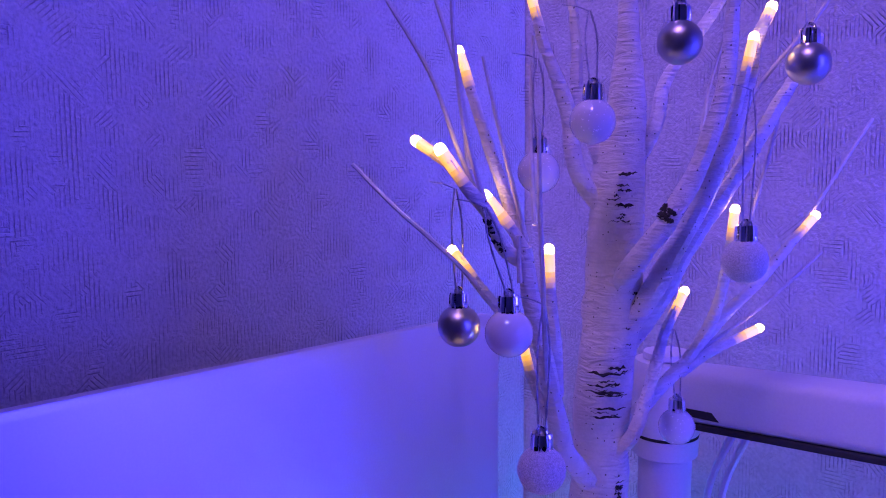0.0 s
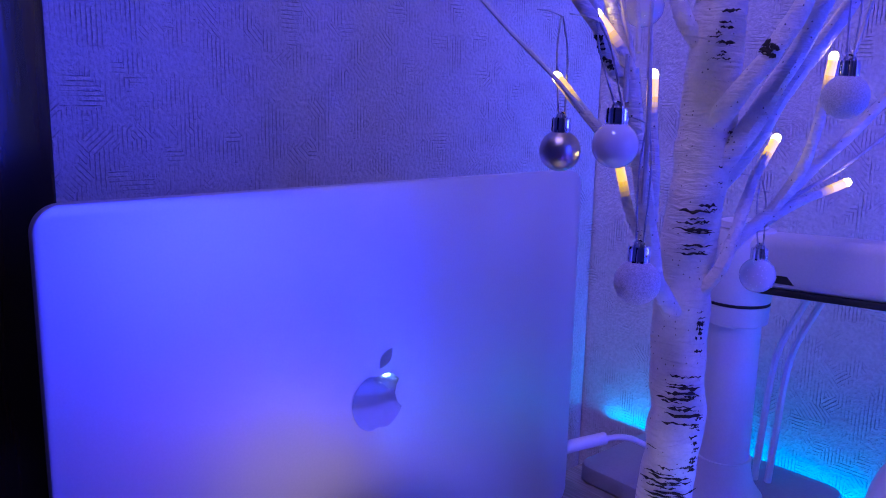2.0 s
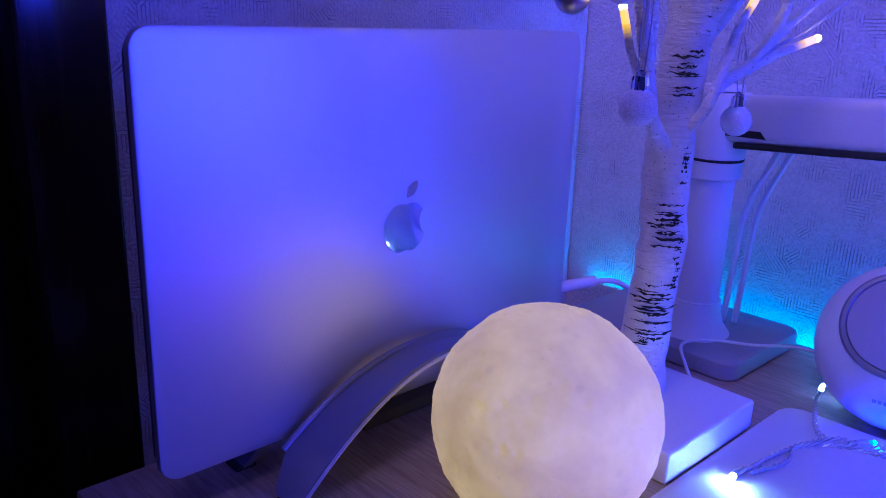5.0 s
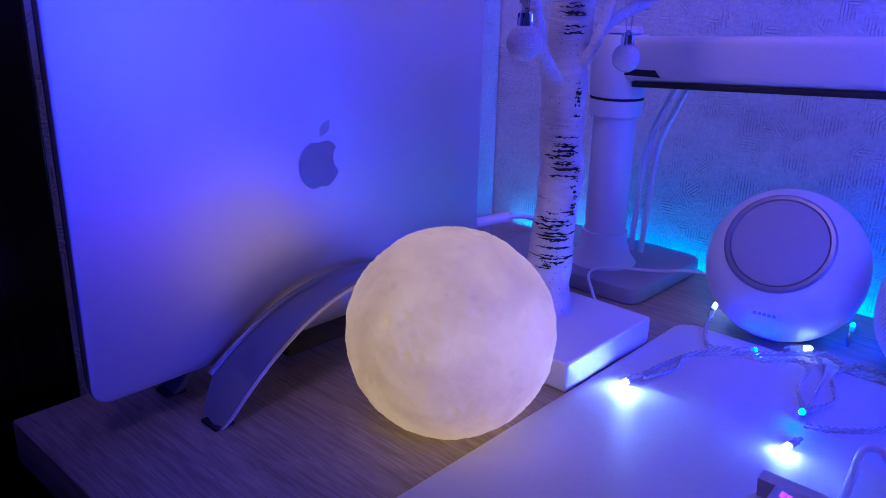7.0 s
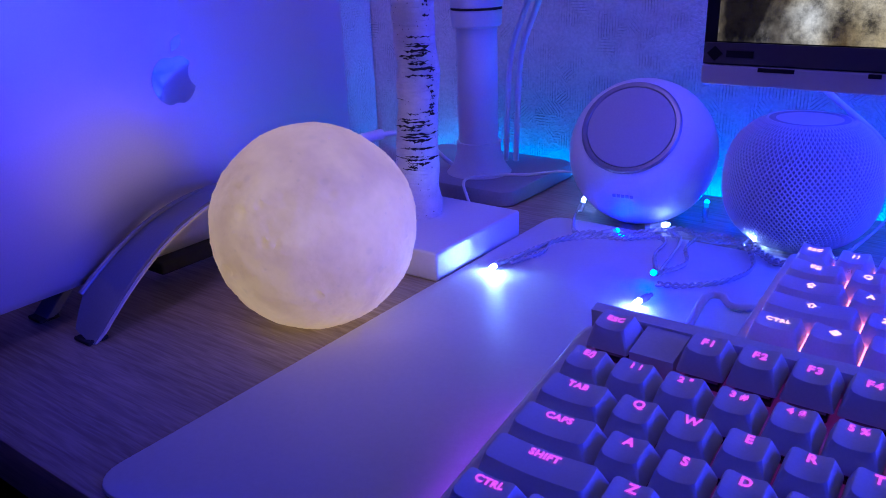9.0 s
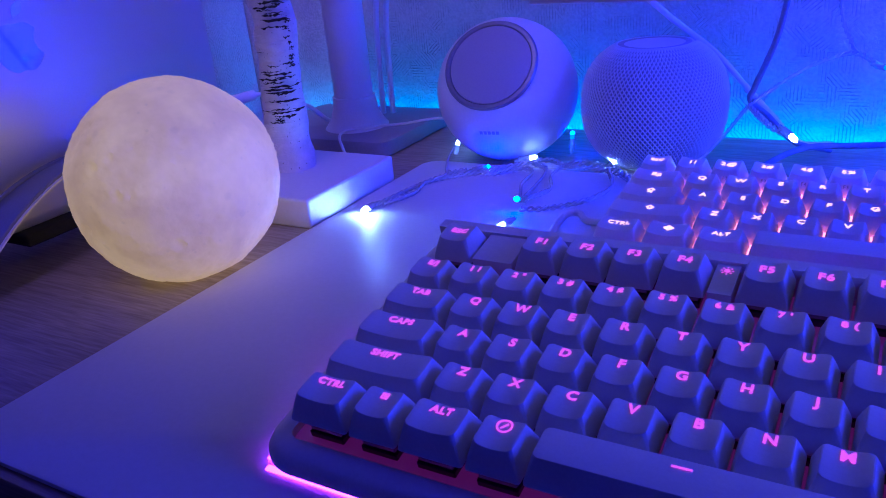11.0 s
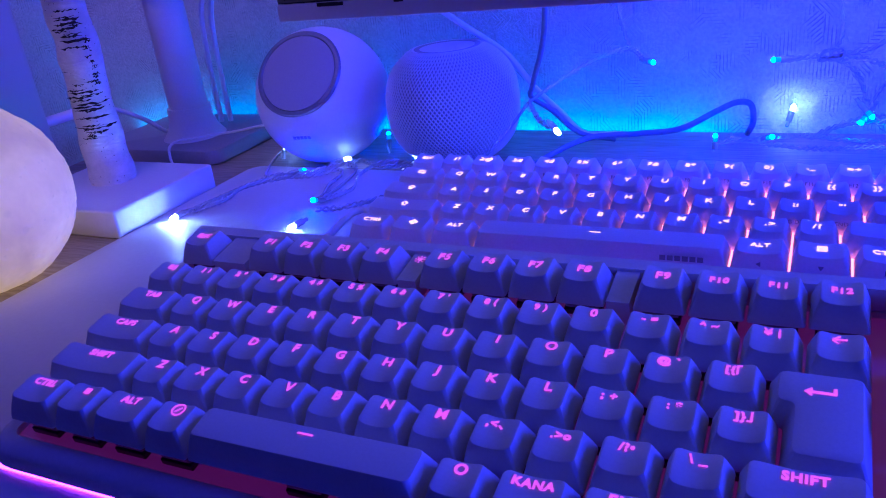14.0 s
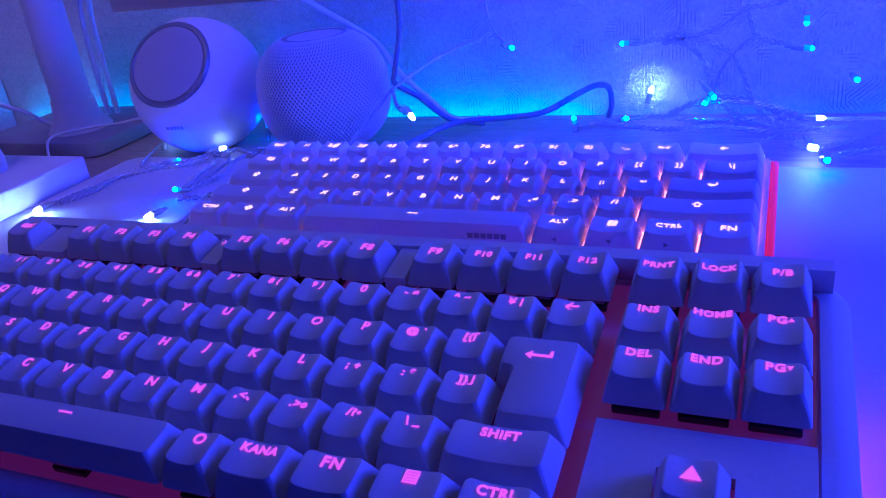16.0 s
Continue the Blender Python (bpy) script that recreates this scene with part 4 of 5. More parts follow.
def clear_material():
    """Milky clear plastic with a sparkling crackle."""
    m = bpy.data.materials.new("clear_iridescent_plastic")
    m.use_nodes = True
    b = bsdf(m)
    b.inputs["Base Color"].default_value = (0.90, 0.88, 0.93, 1)
    b.inputs["Roughness"].default_value = 0.05
    b.inputs["Transmission Weight"].default_value = 0.3
    b.inputs["IOR"].default_value = 1.33
    b.inputs["Coat Weight"].default_value = 0.8
    b.inputs["Thin Film Thickness"].default_value = 380
    nt = m.node_tree
    tc = nt.nodes.new("ShaderNodeTexCoord")
    v = nt.nodes.new("ShaderNodeTexVoronoi")
    v.inputs["Scale"].default_value = 900
    bp = nt.nodes.new("ShaderNodeBump")
    bp.inputs["Strength"].default_value, bp.inputs["Distance"].default_value = 0.5, 0.0004
    nt.links.new(tc.outputs["Object"], v.inputs["Vector"])
    nt.links.new(v.outputs["Distance"], bp.inputs["Height"])
    nt.links.new(bp.outputs[0], b.inputs["Coat Normal"])
    return m


SILVER = material("matt_silver_paint", (0.52, 0.51, 0.50), 0.36, 1.0, 700, 0.03, 0.06, 0.0001)
GLITTER = material("white_glitter", (0.85, 0.83, 0.88), 0.35, 0.15, 1500, 0.25, 1.0, 0.0008, 2)
SPARKLE = material("white_sparkle", (0.95, 0.93, 0.97), 0.2, 0.0, 600, 0.05, 0, coat=1.0)
PEARL = pearl_material()
CLEAR = clear_material()
CORD = material("silver_tinsel_cord", (0.45, 0.45, 0.50), 0.3, 0.9, 2500, 0.3, 0.5, 0.0003)


def build_ornament(kind, radius, centre, hook, label):
    o = thing("bauble", pose(*centre), label, "ornament", "baubles on the tree")
    mat_ = {"silver": SILVER, "pearl": PEARL, "glitter": GLITTER, "clear": CLEAR}[kind]
    bm = ball(radius, sub=4)
    if kind == "glitter":
        for v in bm.verts:
            v.co *= 1 + 0.018 * noise.noise(v.co * 2600)
    body = part("ball", bm, mat_, o)
    if kind == "clear":
        rng = random.Random(int(centre[2] * 1e4))
        bm = bmesh.new()
        for k in range(150):
            d = Vector((rng.gauss(0, 1), rng.gauss(0, 1), rng.gauss(0, 1))).normalized()
            tilt = (d + Vector((rng.gauss(0, 0.25), rng.gauss(0, 0.25), rng.gauss(0, 0.25)))).normalized()
            side = tilt.orthogonal().normalized()
            up = tilt.cross(side)
            p, s = d * radius * 1.004, rng.uniform(0.00015, 0.00034)
            bm.faces.new([bm.verts.new(p + side * s * a + up * s * b) for a, b in ((-1, -1), (1, -0.8), (0.8, 1), (-1, 0.9))])
        tagged(part("flecks", bm, SPARKLE, body, "glittering mirror flecks", smooth=False), kind="stuff")
    c = radius * 0.45
    top = radius * 0.86
    # fluted cap
    bm = bmesh.new()
    n = 40
    rings = []
    for r, z in ((c * 0.98, top), (c * 1.04, top + radius * 0.12), (c, top + radius * 0.62), (c * 0.92, top + radius * 0.72), (0.0002, top + radius * 0.75)):
        rings.append([bm.verts.new(((r * (1 + 0.05 * math.cos(12 * 2 * math.pi * k / n))) * math.cos(2 * math.pi * k / n), (r * (1 + 0.05 * math.cos(12 * 2 * math.pi * k / n))) * math.sin(2 * math.pi * k / n), z)) for k in range(n)])
    for a, b in zip(rings, rings[1:]):
        for k in range(n):
            bm.faces.new((a[k], a[(k + 1) % n], b[(k + 1) % n], b[k]))
    part("cap", bm, CHROME, o, "fluted chrome cap")
    t = top + radius * 0.72
    loop = [Vector((0.26 * radius * math.cos(a), 0, t + 0.25 * radius * math.sin(a))) for a in np.linspace(-0.3, math.pi + 0.3, 12)]
    part("loop", tube(loop, radius * 0.055, 8), CHROME, o, "chrome hanging loop")
    # doubled cord to the branch
    h = Vector(hook) - Vector(centre)
    s = Vector((0.7, 0.7, 0)) * radius * 0.24
    low = Vector((0, 0, t + 0.2 * radius))
    line = glide([h - s * 0.2, h * 0.6 + low * 0.4 - s, low - s * 0.6, low, low + s * 0.6, h * 0.62 + low * 0.38 + s * 1.1, h + s * 0.2], 8)
    bm = bmesh.new()
    for ph in (0, math.pi):
        turns = [p + Vector((math.cos(i * 1.3 + ph), math.sin(i * 1.3 + ph), 0)) * 0.00018 for i, p in enumerate(line)]
        tube(turns, 0.0003, 5, bm)
    tube(glide([h, h + Vector((-0.004, -0.003, 0.002)), h + Vector((-0.009, -0.006, 0.003))]), 0.00028, 5, bm)
    part("cord", bm, CORD, o, "silver tinsel cord loop")


for kind, radius, centre, hook, label in (
        ("silver", 0.0088, (-0.2159, 0.1615, 0.2508), (-0.221, 0.1648, 0.3066), "matt silver bauble hanging from a lit branch"),
        ("pearl", 0.0088, (-0.177, 0.1477, 0.2557), (-0.1863, 0.1452, 0.301), "glossy white pearl bauble hanging from a branch"),
        ("glitter", 0.0092, (-0.1731, 0.1621, 0.2014), (-0.1769, 0.1678, 0.2635), "white glittered bauble on a long silver cord"),
        ("clear", 0.0092, (-0.1777, 0.1988, 0.3332), (-0.1818, 0.2014, 0.3768), "clear iridescent bauble beside the trunk"),
        ("clear", 0.0092, (-0.2069, 0.2015, 0.313), (-0.2108, 0.2049, 0.3612), "clear iridescent bauble behind a thin twig"),
        ("silver", 0.0092, (-0.1599, 0.2334, 0.3654), (-0.1616, 0.2363, 0.3963), "matt silver bauble high in the tree"),
        ("silver", 0.0092, (-0.1295, 0.2878, 0.3586), (-0.1309, 0.2917, 0.3928), "matt silver bauble on an outer branch"),
        ("glitter", 0.0094, (-0.138, 0.252, 0.2758), (-0.1411, 0.2598, 0.3464), "white glittered bauble hanging by a knotted cord"),
        ("clear", 0.0090, (-0.1846, 0.2836, 0.186), (-0.1875, 0.2841, 0.2345), "small clear bauble in front of the monitor arm")):
    build_ornament(kind, radius, centre, hook, label)


# ---- string lights ----
LEDWHITE = glow("cool_white_led", (0.18, 0.30, 1.0), 280.0)
LEDBODY = glow("teal_led_body", (0.0, 0.30, 0.62), 0.9, (0.2, 0.5, 0.6))
LEDTIP = glow("blue_led_die", (0.0035, 0.014, 1.0), 1500.0)
LEDHOT = glow("bright_cool_white_led", (0.22, 0.36, 1.0), 460.0)
LEDSOFT = glow("soft_cool_white_led", (0.18, 0.30, 1.0), 45.0)
LEDS = {"w": LEDWHITE, "b": LEDBODY, "h": LEDHOT, "v": LEDSOFT}
WIRE = bpy.data.materials.new("clear_wire_jacket")
WIRE.use_nodes = True
bsdf(WIRE).inputs["Base Color"].default_value = (0.80, 0.82, 0.85, 1)
bsdf(WIRE).inputs["Roughness"].default_value = 0.05
bsdf(WIRE).inputs["Transmission Weight"].default_value = 0.5
bsdf(WIRE).inputs["Coat Weight"].default_value = 1.0
bsdf(WIRE).inputs["IOR"].default_value = 1.6
SOCKET = bpy.data.materials.new("clear_led_socket")
SOCKET.use_nodes = True
bsdf(SOCKET).inputs["Base Color"].default_value = (0.85, 0.88, 0.92, 1)
bsdf(SOCKET).inputs["Roughness"].default_value = 0.15
bsdf(SOCKET).inputs["Transmission Weight"].default_value = 0.7


def twist(points, bm, r=0.00082, pitch=0.0095):
    """Two wires twisted round each other along a line."""
    line = glide(points, 14)
    run, offs = 0.0, [0.0]
    for a, b in zip(line, line[1:]):
        run += (b - a).length
        offs.append(run)
    for ph in (0, math.pi):
        out = []
        for p, s in zip(line, offs):
            a = 2 * math.pi * s / pitch + ph
            out.append(p + Vector((math.cos(a) * 0.5, math.sin(a) * 0.5, math.sin(a + 0.8))) * r * 1.5)
        tube(out, r, 6, bm)


def build_string_lights():
    s = thing("string_lights", pose(0, 0, 0), "clear-wired string lights with white and blue bulbs lying on the desk", "string lights")
    runs = (
        [(-0.124, 0.222, 0.006), (-0.120, 0.262, 0.0048), (-0.112, 0.29, 0.0048), (-0.103, 0.302, 0.0048), (-0.088, 0.309, 0.005), (-0.072, 0.322, 0.006), (-0.06, 0.333, 0.006), (-0.046, 0.322, 0.005), (-0.040, 0.292, 0.0048), (-0.034, 0.258, 0.008)],
        [(-0.120, 0.228, 0.006), (-0.113, 0.255, 0.0048), (-0.117, 0.275, 0.0048), (-0.106, 0.292, 0.005), (-0.092, 0.303, 0.0048), (-0.078, 0.306, 0.005), (-0.062, 0.318, 0.006), (-0.052, 0.312, 0.0055), (-0.050, 0.29, 0.0048), (-0.043, 0.272, 0.005), (-0.036, 0.256, 0.008)],
        [(-0.046, 0.322, 0.006), (-0.058, 0.330, 0.007), (-0.050, 0.338, 0.007), (-0.030, 0.328, 0.006), (-0.012, 0.331, 0.006), (0.006, 0.322, 0.006), (0.02, 0.310, 0.006), (0.04, 0.315, 0.008)],
        [(-0.136, 0.352, 0.006), (-0.125, 0.322, 0.005), (-0.112, 0.300, 0.0048), (-0.1, 0.305, 0.006)],
        [(-0.034, 0.258, 0.007), (-0.028, 0.285, 0.0048), (-0.038, 0.312, 0.0048), (-0.034, 0.336, 0.006), (-0.02, 0.34, 0.006), (-0.003, 0.335, 0.006), (0.014, 0.318, 0.0055), (0.030, 0.312, 0.007), (0.05, 0.322, 0.012), (0.066, 0.338, 0.028), (0.079, 0.358, 0.046)],
        [(-0.03, 0.243, 0.006), (-0.016, 0.252, 0.0048), (0.002, 0.272, 0.0048), (0.008, 0.30, 0.0048), (-0.004, 0.33, 0.006)],
        [(0.079, 0.358, 0.046), (0.100, 0.395, 0.058), (0.118, 0.420, 0.064), (0.133, 0.43, 0.066), (0.147, 0.412, 0.062)],
        [(0.133, 0.43, 0.066), (0.122, 0.448, 0.085), (0.118, 0.454, 0.11), (0.12, 0.455, 0.16), (0.13, 0.455, 0.30)],
        [(0.079, 0.358, 0.046), (0.095, 0.33, 0.042), (0.105, 0.322, 0.039)],
        # tangle behind the right end of the rear keyboard
        [(0.197, 0.402, 0.005), (0.213, 0.406, 0.006), (0.234, 0.408, 0.008), (0.257, 0.405, 0.010), (0.284, 0.402, 0.008), (0.325, 0.405, 0.008), (0.40, 0.41, 0.006)],
        [(0.205, 0.412, 0.006), (0.232, 0.400, 0.0055), (0.262, 0.392, 0.0055), (0.295, 0.395, 0.006), (0.33, 0.385, 0.006), (0.37, 0.395, 0.006)],
        [(0.257, 0.405, 0.009), (0.269, 0.404, 0.016), (0.287, 0.404, 0.020), (0.318, 0.406, 0.018), (0.345, 0.403, 0.010), (0.353, 0.402, 0.0085)],
        [(0.262, 0.41, 0.008), (0.276, 0.409, 0.018), (0.300, 0.408, 0.0225), (0.322, 0.41, 0.015), (0.34, 0.398, 0.007), (0.36, 0.385, 0.006)],
        [(0.265, 0.405, 0.062), (0.276, 0.405, 0.056), (0.283, 0.406, 0.046), (0.288, 0.404, 0.032), (0.296, 0.404, 0.018), (0.312, 0.400, 0.009), (0.33, 0.392, 0.006)],
        [(0.270, 0.406, 0.064), (0.296, 0.405, 0.055), (0.307, 0.405, 0.040), (0.312, 0.406, 0.025), (0.322, 0.403, 0.010), (0.338, 0.39, 0.006)],
        [(0.306, 0.452, 0.22), (0.309, 0.430, 0.11), (0.309, 0.408, 0.085), (0.313, 0.405, 0.065), (0.322, 0.405, 0.059), (0.336, 0.404, 0.0555)],
        [(0.240, 0.404, 0.0605), (0.255, 0.405, 0.0625), (0.268, 0.406, 0.0600), (0.272, 0.403, 0.0655), (0.262, 0.402, 0.0660), (0.258, 0.405, 0.0600), (0.270, 0.407, 0.0625), (0.288, 0.405, 0.067), (0.308, 0.405, 0.079), (0.335, 0.410, 0.086), (0.36, 0.43, 0.13), (0.37, 0.455, 0.25)],
        [(0.266, 0.452, 0.20), (0.268, 0.43, 0.105), (0.270, 0.408, 0.075), (0.264, 0.403, 0.063)],
        [(0.315, 0.404, 0.062), (0.308, 0.403, 0.058), (0.299, 0.404, 0.048), (0.292, 0.405, 0.036), (0.289, 0.402, 0.028)],
        [(0.300, 0.345, 0.0055), (0.318, 0.362, 0.0055), (0.332, 0.372, 0.007), (0.343, 0.362, 0.007), (0.349, 0.349, 0.007), (0.362, 0.36, 0.006), (0.39, 0.385, 0.006)],
        [(0.345, 0.375, 0.006), (0.352, 0.352, 0.007), (0.356, 0.332, 0.008), (0.368, 0.345, 0.006), (0.40, 0.36, 0.006)],
    )
    for pts in runs:
        bm = bmesh.new()
        twist(pts, bm)
        part("twisted_wire", bm, WIRE, s, "pair of clear twisted wires")
    bulbs = (
        ("h", (-0.1245, 0.214, 0.0065), (0, -1, 0)), ("v", (-0.137, 0.361, 0.007), (0, 0.6, 0.8)), ("b", (-0.089, 0.312, 0.0062), (0.6, 0.8, 0)), ("v", (-0.063, 0.337, 0.008), (1, 0.3, 0.2)),
        ("b", (-0.034, 0.249, 0.010), (0, -0.8, 0.3)), ("w", (-0.029, 0.214, 0.0062), (-0.2, -1, 0)), ("b", (-0.049, 0.381, 0.012), (0, 0.2, 1)), ("w", (-0.004, 0.341, 0.008), (0.4, 0.6, 0.4)),
        ("b", (0.153, 0.404, 0.0615), (0.7, -0.7, 0)), ("w", (0.111, 0.317, 0.038), (0.6, -0.6, -0.3)), ("b", (0.197, 0.400, 0.0085), (0, -0.3, 1)), ("w", (0.243, 0.448, 0.016), (0.2, 0.5, 0.7)),
        ("b", (0.234, 0.404, 0.0610), (-1, -0.2, 0)), ("b", (0.289, 0.400, 0.0265), (0.5, -0.4, -0.5)), ("b", (0.2865, 0.402, 0.0225), (-0.4, -0.3, -0.6)), ("b", (0.344, 0.404, 0.0535), (1, 0, -0.15)),
        ("b", (0.343, 0.406, 0.071), (0, -0.3, -1)), ("w", (0.349, 0.349, 0.008), (1, -0.4, 0)), ("v", (0.354, 0.403, 0.009), (1, 0, 0)), ("b", (0.356, 0.324, 0.009), (0.2, -1, 0.3)),
        ("v", (0.17, 0.292, 0.012), (0.2, -1, 0)), ("b", (0.231, 0.405, 0.0085), (0.6, -0.5, 0.3)), ("b", (0.376, 0.44, 0.024), (0.2, -1, 0)),
    )
    for kind, p, d in bulbs:
        d = Vector(d).normalized()
        p = Vector(p)
        b = part("bulb", tube([p - d * 0.0015, p, p + d * 0.0022, p + d * 0.0034, p + d * 0.0040], [0.0015, 0.0017, 0.0016, 0.0011, 0.0004], 12), LEDS[kind], s,
                 "blue glowing bulb" if kind == "b" else "cool white glowing bulb")
        if kind == "b":
            part("die", tube([p + d * 0.0023, p + d * 0.0036, p + d * 0.0043], [0.00165, 0.0013, 0.0005], 10), LEDTIP, b, "white-hot blue light at the tip")
        part("socket", tube([p - d * 0.013, p - d * 0.0095, p - d * 0.009, p - d * 0.0016], [0.0012, 0.0013, 0.0021, 0.0022], 12), SOCKET, b, "clear plastic socket")


build_string_lights()


# ---- loose cables ----
def cable(points, r, mat_, label):
    return tagged(part("cable", tube(glide(points, 10), r, 10), mat_, None), label, "cable")


BLUECABLE = material("grey_blue_rubber", (0.20, 0.22, 0.30), 0.5, 0, 300, 0.1, 0.1)
cable([(0.000, 0.30, 0.175), (0.006, 0.345, 0.128), (0.021, 0.379, 0.100), (0.048, 0.400, 0.072), (0.074, 0.385, 0.05), (0.09, 0.392, 0.030), (0.105, 0.402, 0.011), (0.125, 0.425, 0.004)], 0.0021, WHITE, "white cable hanging from the monitor to the desk")
cable([(0.118, 0.30, 0.19), (0.103, 0.335, 0.130), (0.094, 0.352, 0.090), (0.082, 0.360, 0.058), (0.079, 0.364, 0.048), (0.088, 0.38, 0.034), (0.104, 0.392, 0.014), (0.125, 0.41, 0.004)], 0.0019, BLUECABLE, "thin grey-blue cable hanging behind the keyboard")
cable([(0.085, 0.325, 0.006), (0.092, 0.352, 0.009), (0.112, 0.386, 0.012), (0.145, 0.402, 0.011), (0.172, 0.408, 0.013), (0.195, 0.418, 0.023), (0.208, 0.423, 0.028), (0.217, 0.424, 0.026), (0.219, 0.424, 0.014), (0.215, 0.43, 0.003)], 0.0021, BLUECABLE, "grey-blue cable arching over the desk behind keyboards")
cable([(0.012, 0.135, 0.020), (0.010, 0.16, 0.016), (0.006, 0.195, 0.008), (0.002, 0.225, 0.008), (0.002, 0.240, 0.0075), (0.008, 0.243, 0.0072), (0.016, 0.236, 0.006), (0.03, 0.245, 0.0055), (0.06, 0.275, 0.0055)], 0.0022, WHITE, "white keyboard cable bent on the mat")
cable([(-0.190, 0.292, 0.006), (-0.205, 0.302, 0.016), (-0.222, 0.325, 0.021), (-0.212, 0.352, 0.0195), (-0.19, 0.366, 0.0195), (-0.165, 0.388, 0.0195), (-0.13, 0.42, 0.008), (-0.09, 0.44, 0.003)], 0.0011, WHITE, "thin white cable lying over the monitor arm base")
cable([(-0.298, 0.2696, 0.053), (-0.293, 0.285, 0.054), (-0.287, 0.303, 0.055)], 0.0042, WHITE, "white plug at the side of the laptop")
cable([(-0.2885, 0.300, 0.0548), (-0.280, 0.322, 0.052), (-0.268, 0.345, 0.036), (-0.262, 0.362, 0.020), (-0.262, 0.385, 0.0156)], 0.0020, WHITE, "white charging cable of the laptop")


# ---- keyboards ----
U = 0.01905


DISH = 0.0013


def edge_ring(x0, x1, y0, y1, r, seg=3, cuts=7):
    """A round-cornered rectangle with extra points along its front and back."""
    pts = rounded(x0, x1, y0, y1, r, seg)
    q = seg + 1
    back = [(x1 - r - (x1 - x0 - 2 * r) * (k + 1) / (cuts + 1), y1) for k in range(cuts)]
    front = [(x0 + r + (x1 - x0 - 2 * r) * (k + 1) / (cuts + 1), y0) for k in range(cuts)]
    return pts[:2 * q] + back + pts[2 * q:] + front


def cap_mesh(w, h, height, name):
    """A keycap: tapered hollow-cheeked sides, round corners and a top hollowed from side to side."""
    bm = bmesh.new()
    long = w > 4 * h
    dish = 0.0 if long else DISH

    def ring(ix, i0, i1, r, z, sink=0.0):
        x0, x1, y0, y1 = g + ix, w - g - ix, g + i0, h - g - i1
        mid, half = w / 2, (x1 - x0) / 2
        return [bm.verts.new((x, y, z - sink * (1 - ((x - mid) / half) ** 2))) for x, y in edge_ring(x0, x1, y0, y1, r)]

    g = 0.00045
    rings = [ring(0.0, 0.0, 0.0, 0.0010, -height), ring(0.0001, 0.0001, 0.0001, 0.0011, -height * 0.88), ring(0.0012, 0.0014, 0.0014, 0.0016, -height * 0.45, dish * 0.3),
             ring(0.0024, 0.0030, 0.0026, 0.0021, -0.0005, dish), ring(0.0026, 0.0033, 0.0028, 0.0020, -0.0002, dish), ring(0.0031, 0.0038, 0.0033, 0.0018, -0.0001, dish)]
    n = len(rings[0])
    for a, b in zip(rings, rings[1:]):
        for k in range(n):
            bm.faces.new((a[k], a[(k + 1) % n], b[(k + 1) % n], b[k]))
    # the top runs from the front edge to the back edge in strips
    top = rings[-1]
    front = top[-7 - 4:] + top[:4]
    back = (top[4:4 + 15])[::-1]
    for k in range(len(front) - 1):
        bm.faces.new((front[k], front[k + 1], back[k + 1], back[k]))
    me = bpy.data.meshes.new(name)
    bmesh.ops.recalc_face_normals(bm, faces=bm.faces)
    bm.to_mesh(me)
    bm.free()
    me.shade_smooth()
    me.set_sharp_from_angle(angle=radians(26))
    return me


def enter_mesh():
    """The tall L-shaped return key."""
    bm = bmesh.new()
    w, h, s = 1.5 * U, 2 * U, 0.25 * U
    g = 0.0005
    rings = []
    for i, back, z in ((0.0, 0.0, -0.0100), (0.0002, 0.0002, -0.0088), (0.0016, 0.0022, -0.0042), (0.0025, 0.0036, -0.0009), (0.0029, 0.0040, -0.0004), (0.0036, 0.0047, -0.0002)):
        pts = [(s + g + i, g + i * 0.7), (w - g - i, g + i * 0.7), (w - g - i, h - g - back), (g + i, h - g - back), (g + i, U + g + i * 0.7), (s + g + i, U + g + i * 0.7)]
        ring = []
        r = 0.0010 + 0.4 * i
        for k, p in enumerate(pts):
            a, b = Vector(pts[k - 1]), Vector(pts[(k + 1) % 6])
            p = Vector(p)
            da, db = (a - p).normalized(), (b - p).normalized()
            c = p + (da + db) * r
            for q in range(4):
                f = q / 3 * math.pi / 2
                v = c - db * r * math.cos(f) - da * r * math.sin(f)
                ring.append(bm.verts.new((v.x, v.y, z)))
        rings.append(ring)
    n = len(rings[0])
    for a, b in zip(rings, rings[1:]):
        for k in range(n):
            bm.faces.new((a[k], a[(k + 1) % n], b[(k + 1) % n], b[k]))
    bm.faces.new(rings[-1])
    bmesh.ops.triangulate(bm, faces=[bm.faces[:][-1]])
    bmesh.ops.recalc_face_normals(bm, faces=bm.faces)
    me = bpy.data.meshes.new("enter_keycap")
    bm.to_mesh(me)
    bm.free()
    me.shade_smooth()
    me.set_sharp_from_angle(angle=radians(26))
    return me


LEGEND1 = glow("magenta_backlight", (0.85, 0.07, 0.75), 1.0)
LEGEND2 = glow("pink_white_backlight", (1.0, 0.52, 0.56), 1.6)
# plates emit by themselves, standing in for backlight that falls on them
PLATE1 = glow("magenta_glow_plate", (0.6, 0.03, 0.6), 0.09, (0.3, 0.3, 0.34))
PLATE2 = glow("pink_glow_plate", (1.0, 0.20, 0.40), 3.2, (0.7, 0.6, 0.65))
BAR1 = glow("violet_light_bar", (0.36, 0.03, 1.0), 15.0)
BAR2 = glow("red_light_edge", (1.0, 0.01, 0.08), 0.55, (0.25, 0.02, 0.05))
SWITCH = material("black_switch_housing", (0.03, 0.03, 0.035), 0.35, 0, 300, 0.1, 0.05)
CLEARSWITCH = SOCKET
